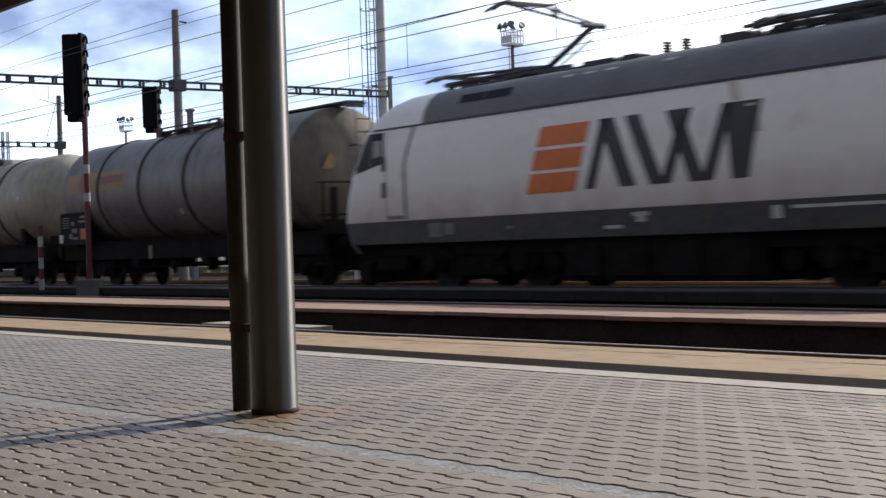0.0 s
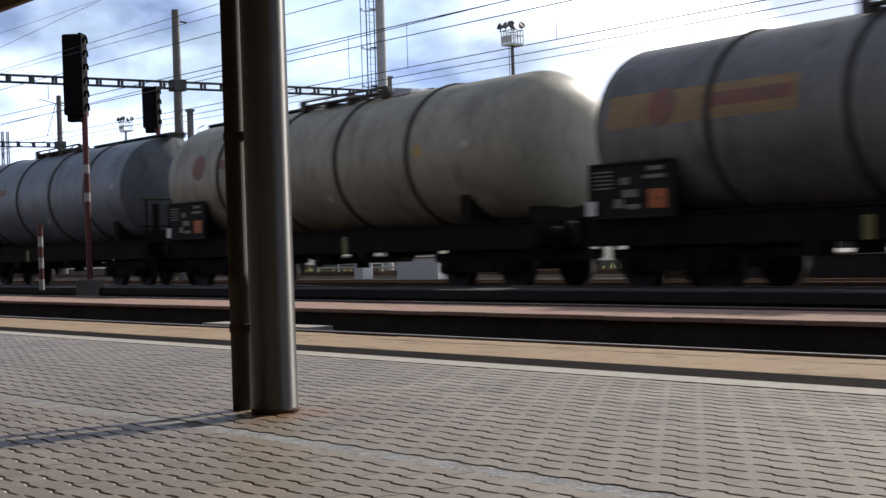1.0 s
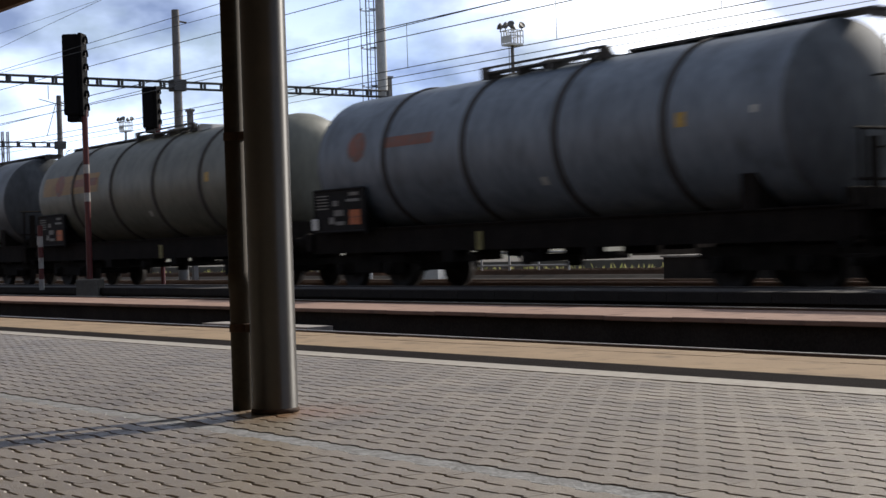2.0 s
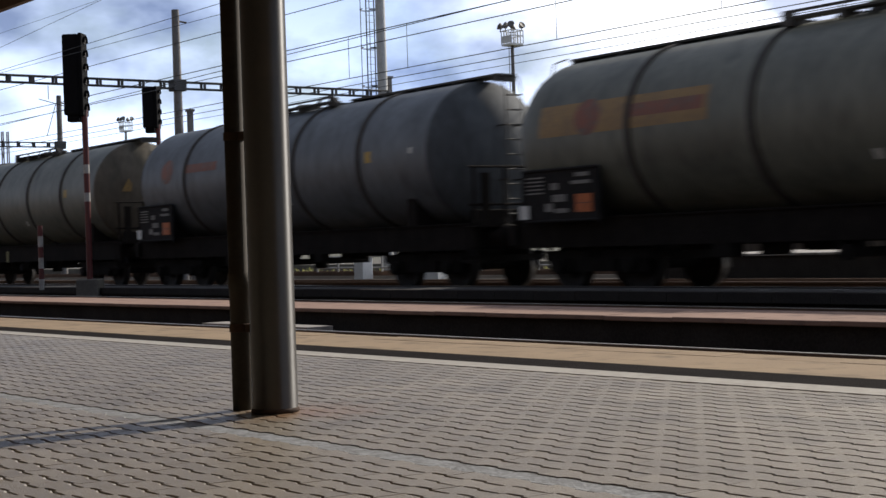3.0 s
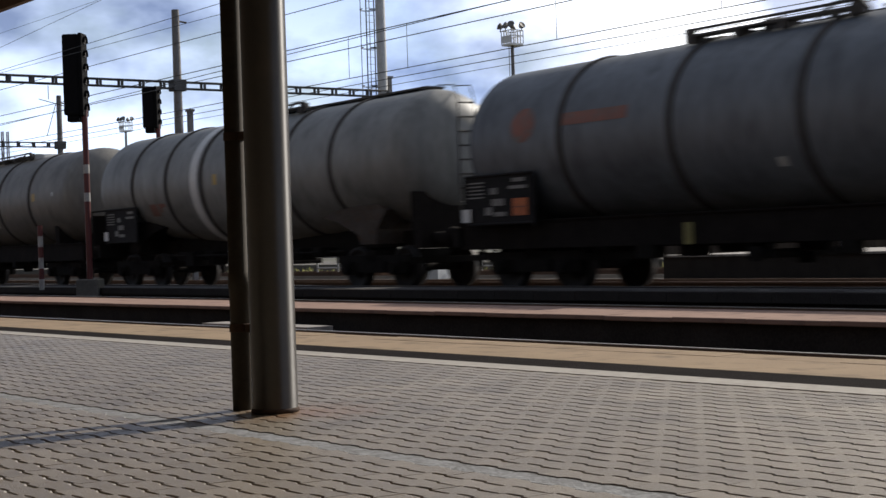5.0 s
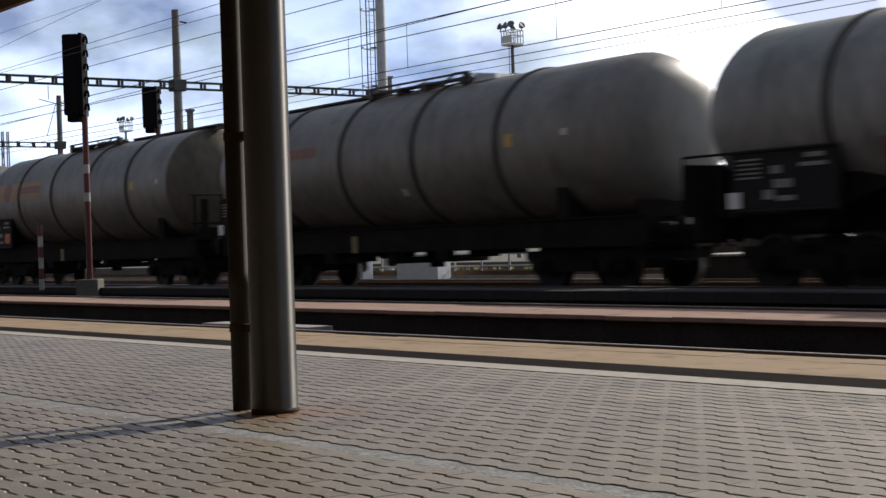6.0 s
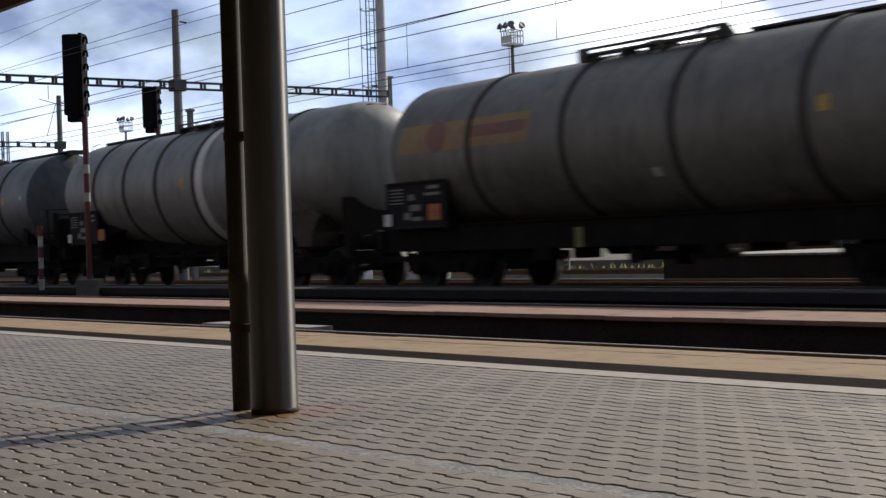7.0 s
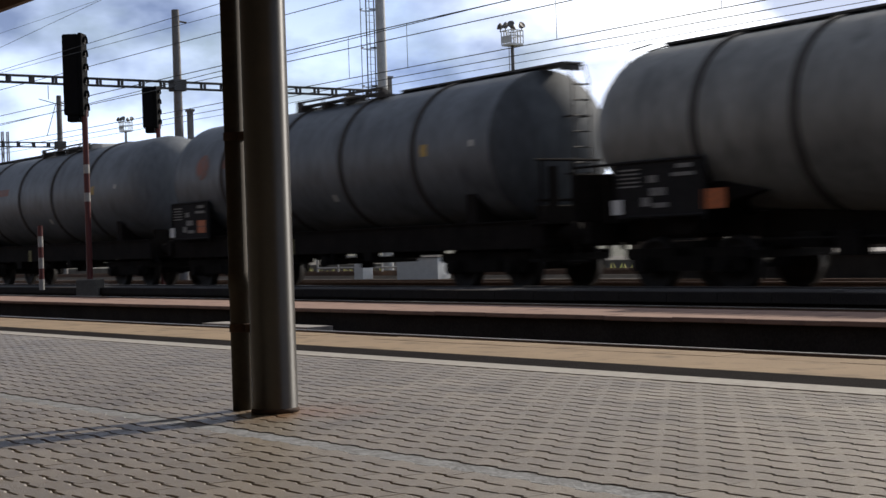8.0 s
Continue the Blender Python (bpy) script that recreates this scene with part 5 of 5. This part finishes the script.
def plain_post(m, h, r, label):
    t = thing("steel_post", label, "post", m, "steel posts")
    b = bx(bmesh.new(), -r, r, -r, r, 0, h)
    bx(b, -r - 0.08, r + 0.08, -r - 0.03, r + 0.03, h - 0.1, h)
    part("post", b, MAST, t)
    return t


plain_post(pose(-57.5, 30.85, -0.5), 7.3, 0.1, "dark steel post with a cap")
plain_post(pose(-57.5, 41.15, -0.5), 9.1, 0.1, "dark steel post beside the light tower")


def beam_post(m, h):
    """Far catenary post of H section with a cap and two insulator arms."""
    t = thing("catenary_post", "dark H-section catenary post beyond the yard", "post", m)
    b = bmesh.new()
    for x in (-0.12, 0.12):
        bx(b, x - 0.02, x + 0.02, -0.12, 0.12, 0, h)
    bx(b, -0.1, 0.1, -0.01, 0.01, 0, h)
    part("post", b, DARK_STEEL, t)
    part("cap", bx(bmesh.new(), -0.2, 0.34, -0.14, 0.14, h, h + 0.06, 0.01), DARK_STEEL, t)
    for z in (h - 1.95, h - 2.1):
        part("arm", rod(bmesh.new(), (-0.85, 0, z), (0.0, 0, z), 0.03, 8), DARK_STEEL, t)
    part("collar", bx(bmesh.new(), -0.17, 0.17, -0.15, 0.15, h - 2.2, h - 1.85, 0.02), DARK_STEEL, t)
    return t


beam_post(pose(-28.0, 36.0, -0.5, 0, 0, 40), 6.4)


def goods_shed(m, w, d, h):
    t = thing("goods_shed", "long low brown goods shed beyond the yard", "shed", m)
    part("wall", bx(bmesh.new(), -w / 2, w / 2, -d / 2, d / 2, 0, h - 0.5), SHED, t, "brown boarded wall")
    b = bmesh.new()
    a = [b.verts.new((e * (w / 2 + 0.4), y, z)) for e in (-1, 1) for y, z in ((-d / 2 - 0.5, h - 0.55), (0, h), (d / 2 + 0.5, h - 0.55))]
    c = [b.verts.new(v.co + Vector((0, 0, 0.12))) for v in a]
    for q in (a, c):
        b.faces.new((q[0], q[1], q[4], q[3]))
        b.faces.new((q[1], q[2], q[5], q[4]))
    for i, j in ((0, 1), (1, 2), (2, 5), (5, 4), (4, 3), (3, 0)):
        b.faces.new((a[i], a[j], c[j], c[i]))
    bmesh.ops.recalc_face_normals(b, faces=b.faces[:])
    part("roof", b, CANOPY, t, "dull brown low-pitched roof")
    return t


goods_shed(pose(-54.0, 78.0, -0.5), 44.0, 7.0, 4.35)


def wire(y, z, label, r=0.018, x0=-400.0, x1=100.0, rise=0.0):
    """A taut wire along the tracks; rise is its climb per metre, counted from the gantry."""
    t = thing("overhead_wire", label, "overhead wire", pose(0, y, z), "overhead wires")
    part("strand", rod(bmesh.new(), (x0, 0, rise * (x0 - GX)), (x1, 0, rise * (x1 - GX)), r * 0.62, 5), WIRE, t)
    return t


wire(19.85, 5.37, "thin contact wire over the track")
wire(19.85, 6.52, "taut carrier wire over the contact wire")
wire(14.6, 5.38, "thin contact wire over the middle track", r=0.011, rise=0.0055, x0=-120, x1=0)
wire(14.45, 5.53, "thin twin contact wire over the middle track", r=0.009, rise=-0.0075, x0=-120, x1=0)
wire(14.6, 6.40, "carrier wire over the middle track", r=0.007)
wire(24.4, 5.57, "thin contact wire over a far track", r=0.02)
wire(24.7, 5.42, "thin twin contact wire over a far track", r=0.018)
wire(24.4, 6.75, "carrier wire over a far track", r=0.024)
wire(24.4, 6.42, "twin carrier wire over a far track", r=0.02, rise=0.012, x1=20)
wire(34.0, 6.9, "thin wire over the far yard", r=0.018)
wire(14.6, 4.93, "dark feeder cable climbing over the middle track", r=0.009, x0=-57, x1=-12, rise=0.056)

for x in (-36.0, -33.2, -27.2, -22.0):
    d = thing("wire_dropper", "thin dropper between carrier and contact wire", "dropper", pose(x, 24.4, 5.57), "wire droppers")
    part("strand", rod(bmesh.new(), (0, 0, 0), (0, 0, 1.18), 0.008, 5), WIRE, d)


# ---- yard beyond the train ----
def cabinet_box(m, w, d, h, label):
    t = thing("track_cabinet", label, "cabinet", m, "track cabinets")
    part("body", bx(bmesh.new(), -w / 2, w / 2, -d / 2, d / 2, 0, h, 0.02), WHITE, t)
    part("lid", bx(bmesh.new(), -w / 2 - 0.04, w / 2 + 0.04, -d / 2 - 0.04, d / 2 + 0.04, h, h + 0.05, 0.015), SLAB, t)
    return t


cabinet_box(pose(-43.0, 32.0, -0.5, 0, 0, 12), 1.9, 0.7, 0.85, "pale concrete track cabinet on gravel")
cabinet_box(pose(-47.0, 32.2, -0.5, 0, 0, 6), 0.5, 0.5, 0.9, "small white trackside box on gravel")


def low_fence(m, n):
    t = thing("low_fence", "low white tubular fence beside the yard", "fence", m)
    for i in range(n + 1):
        part("fence_post", rod(bmesh.new(), (i * 1.5, 0, 0), (i * 1.5, 0, 0.95), 0.04, 8), DULL_WHITE, t)
    for z in (0.5, 0.93):
        part("fence_rail", rod(bmesh.new(), (0, 0, z), (n * 1.5, 0, z), 0.035, 8), DULL_WHITE, t)
    return t


low_fence(pose(-52.0, 33.4, -0.5), 10)
slab("far_platform", X0, X1, 43.0, 53.0, -0.5, -0.05, YARD_SLAB, "grey concrete platform beyond the yard")
# the wall's dark colour carries the shade of its sunless side
slab("yard_platform", -25.6, X1, 26.1, 31.9, -0.5, 0.32, SHADED_CONCRETE, "wall of a raised platform between yard tracks, shade put into its dark colour")
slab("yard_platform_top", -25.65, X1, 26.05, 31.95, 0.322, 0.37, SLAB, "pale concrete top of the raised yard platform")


def weeds():
    """Dry weeds in a loose belt between the yard and the far platform."""
    rng = random.Random(21)
    b = bmesh.new()
    for i in range(1500):
        x, y = rng.uniform(-75, -24), rng.uniform(37.2, 42.6)
        if rng.random() < 0.5 + 0.5 * math.sin(x * 0.9 + math.sin(x * 2.3)):
            h, a, w = rng.uniform(0.12, 0.42), rng.uniform(0, 6.28), rng.uniform(0.02, 0.06)
            lean = Vector((rng.uniform(-0.15, 0.15), rng.uniform(-0.15, 0.15), h))
            side = Vector((math.cos(a) * w, math.sin(a) * w, 0))
            base = Vector((x, y, -0.5))
            mid = base + lean * 0.6
            q = [b.verts.new(p) for p in (base - side * 0.5, base + side * 0.5, mid + side, base + lean, mid - side)]
            b.faces.new(q)
    tagged(part("weeds", b, WEED), "dry greenish weeds growing beside the yard tracks", "weeds", kind="stuff")


weeds()


# ---- paving ----
PA, PB = 0.2245, 0.1185


def paver_outline(gap):
    """Wavy long edges, each with one sharp step; the lower edge half a length behind the upper."""
    g, h = gap / 2, 0.0098
    # (along, offset, share of the joint): open flat, sharp step, open flat, closed rise
    top = [(0.0, 0.9, 0.2), (0.05, 1.0, 0.3), (0.1, 0.98, 0.95), (0.37, 0.86, 1.0), (0.40, 0.8, 0.8), (0.475, -0.8, 0.8), (0.51, -0.86, 1.0), (0.9, -1.0, 0.95), (0.95, -0.9, 0.3), (1.0, 0.9, 0.2)]

    def wave(u):
        u = u % 1.0
        for (ua, va, ka), (ub, vb, kb) in zip(top, top[1:]):
            if ua <= u <= ub:
                q = (u - ua) / (ub - ua)
                return h * (va + (vb - va) * q), g * (ka + (kb - ka) * q)
        return h * 0.9, g * 0.2

    e = 0.003
    us = [e] + [u for u, _, _ in top[1:-1]] + [1 - e]
    ul = [e] + sorted((u + 0.5) % 1.0 for u, _, _ in top[1:-1]) + [1 - e]
    low = [(u * PA, wave(u + 0.5)[0] + wave(u + 0.5)[1]) for u in ul]
    top_e = [(u * PA, PB + wave(u)[0] - wave(u)[1]) for u in us[::-1]]
    return low + top_e


def paver_geometry():
    """A paver with a chamfer all round; the smooth step on its far edge carries a pale painted glint."""
    rim, crown = paver_outline(0.008), paver_outline(0.021)
    n = len(rim)
    verts = [(x, y, -0.022) for x, y in rim] + [(x, y, -0.008) for x, y in rim] + [(x, y, 0.0) for x, y in crown]
    # worn flags the step faces that get the glint colour
    faces, worn = [], []
    for k in (0, n):
        for i in range(n):
            j = (i + 1) % n
            faces.append((k + i, k + j, k + n + j, k + n + i))
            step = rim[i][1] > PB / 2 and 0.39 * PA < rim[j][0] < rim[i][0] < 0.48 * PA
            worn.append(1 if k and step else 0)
    faces.append(tuple(range(2 * n, 3 * n)))
    return verts, faces, worn + [0]


def pave():
    rng = random.Random(4)
    verts, faces, worn = paver_geometry()
    me = bpy.data.meshes.new("paver")
    me.from_pydata(verts, [], faces)
    for m in (PAVER, PAVER_GLINT):
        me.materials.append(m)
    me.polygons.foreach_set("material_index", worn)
    all_v, all_f, all_w = [], [], []
    n_single = 0
    rows = int((6.15 + 0.6) / PB)
    for r in range(rows):
        y = 6.148 - (r + 1) * PB
        if r == 22:
            continue
        slope = math.atan2(dip(y + PB) - dip(y), PB)
        for c in range(-137, 22):
            x = c * PA + 0.5 * PA * (r % 2) + 0.04
            m = pose(x, y, dip(y) + rng.uniform(-0.0006, 0.0006), math.degrees(slope) + rng.uniform(-0.25, 0.25), rng.uniform(-0.2, 0.2), rng.uniform(-0.6, 0.6))
            if y < 4.2 and -5.6 < x < -3.4 and n_single < 300:
                o = new("paver", me)
                o.parent, o.matrix_basis = pavement, m
                n_single += 1
            else:
                k = len(all_v)
                all_v += [tuple(m @ Vector(p)) for p in verts]
                all_f += [tuple(i + k for i in f) for f in faces]
                all_w += worn
    rest = bpy.data.meshes.new("paver_field")
    rest.from_pydata(all_v, [], all_f)
    for m in (PAVER, PAVER_GLINT):
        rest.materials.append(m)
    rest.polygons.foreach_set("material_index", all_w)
    o = new("paver_field", rest)
    o.parent = pavement
    tagged(o, "field of grey wavy concrete pavers", kind="stuff")
    part("gutter", bx(bmesh.new(), -30.9, 5.1, 3.415, 3.55, dip(3.4) - 0.03, dip(3.4) - 0.002), GUTTER, pavement, "shallow gutter filled with pale grit")


pave()

# edge slabs, laid end to end
rng = random.Random(9)
for parent, y0, y1, z1, material in ((edge, 7.604, 7.9, -0.002, EDGE_TAN), (island, 11.3, 11.616, -0.015, EDGE_PINK)):
    me = bpy.data.meshes.new("edge_slab")
    b = bx(bmesh.new(), 0.004, 0.996, y0, y1, z1 - 0.05, z1, 0.008)
    b.to_mesh(me)
    b.free()
    me.materials.append(material)
    for i in range(110):
        o = new("edge_slab", me)
        o.parent, o.matrix_basis = parent, pose(-112 + i, 0, rng.uniform(-0.003, 0.003))
    # edge wall coloured as dark as its shade
    part("edge_wall", bx(bmesh.new(), X0, X1, y0 + 0.06 if parent is island else y0, y1 - 0.06 if parent is edge else y1, -0.5, z1 - 0.052), SHADED_CONCRETE, parent)
# strip edges also take the colour with shade in it
me = bpy.data.meshes.new("edge_slab")
b = bx(bmesh.new(), 0.004, 0.996, 0, 0.296, -0.16, 0.0, 0.008)
b.to_mesh(me)
b.free()
me.materials.append(SHADED_CONCRETE)
for i in range(110):
    for y in (16.35, 17.854):
        o = new("edge_slab", me)
        o.parent, o.matrix_basis = strip, pose(-112 + i, y, rng.uniform(-0.003, 0.003) - 0.003)
part("edge_wall", bx(bmesh.new(), X0, X1, 16.42, 16.646, -0.5, -0.165), SHADED_CONCRETE, strip)
part("edge_wall", bx(bmesh.new(), X0, X1, 17.854, 18.08, -0.5, -0.165), SHADED_CONCRETE, strip)


def motions():
    for ob, x in TRAIN:
        ob.scale = STRETCH
        rows = []
        for i in range(41):
            xt = -22.46 + (x + 22.0) * STRETCH[0] + SPEED * i * 0.2
            turn = math.degrees(math.atan2(train_y(xt + 5.0) - train_y(xt - 5.0), 10.0))
            rows.append((i * 0.2, pose(xt, train_y(xt), RAIL_Z, 0, 0, turn)))
        walk(ob, rows)


motions()
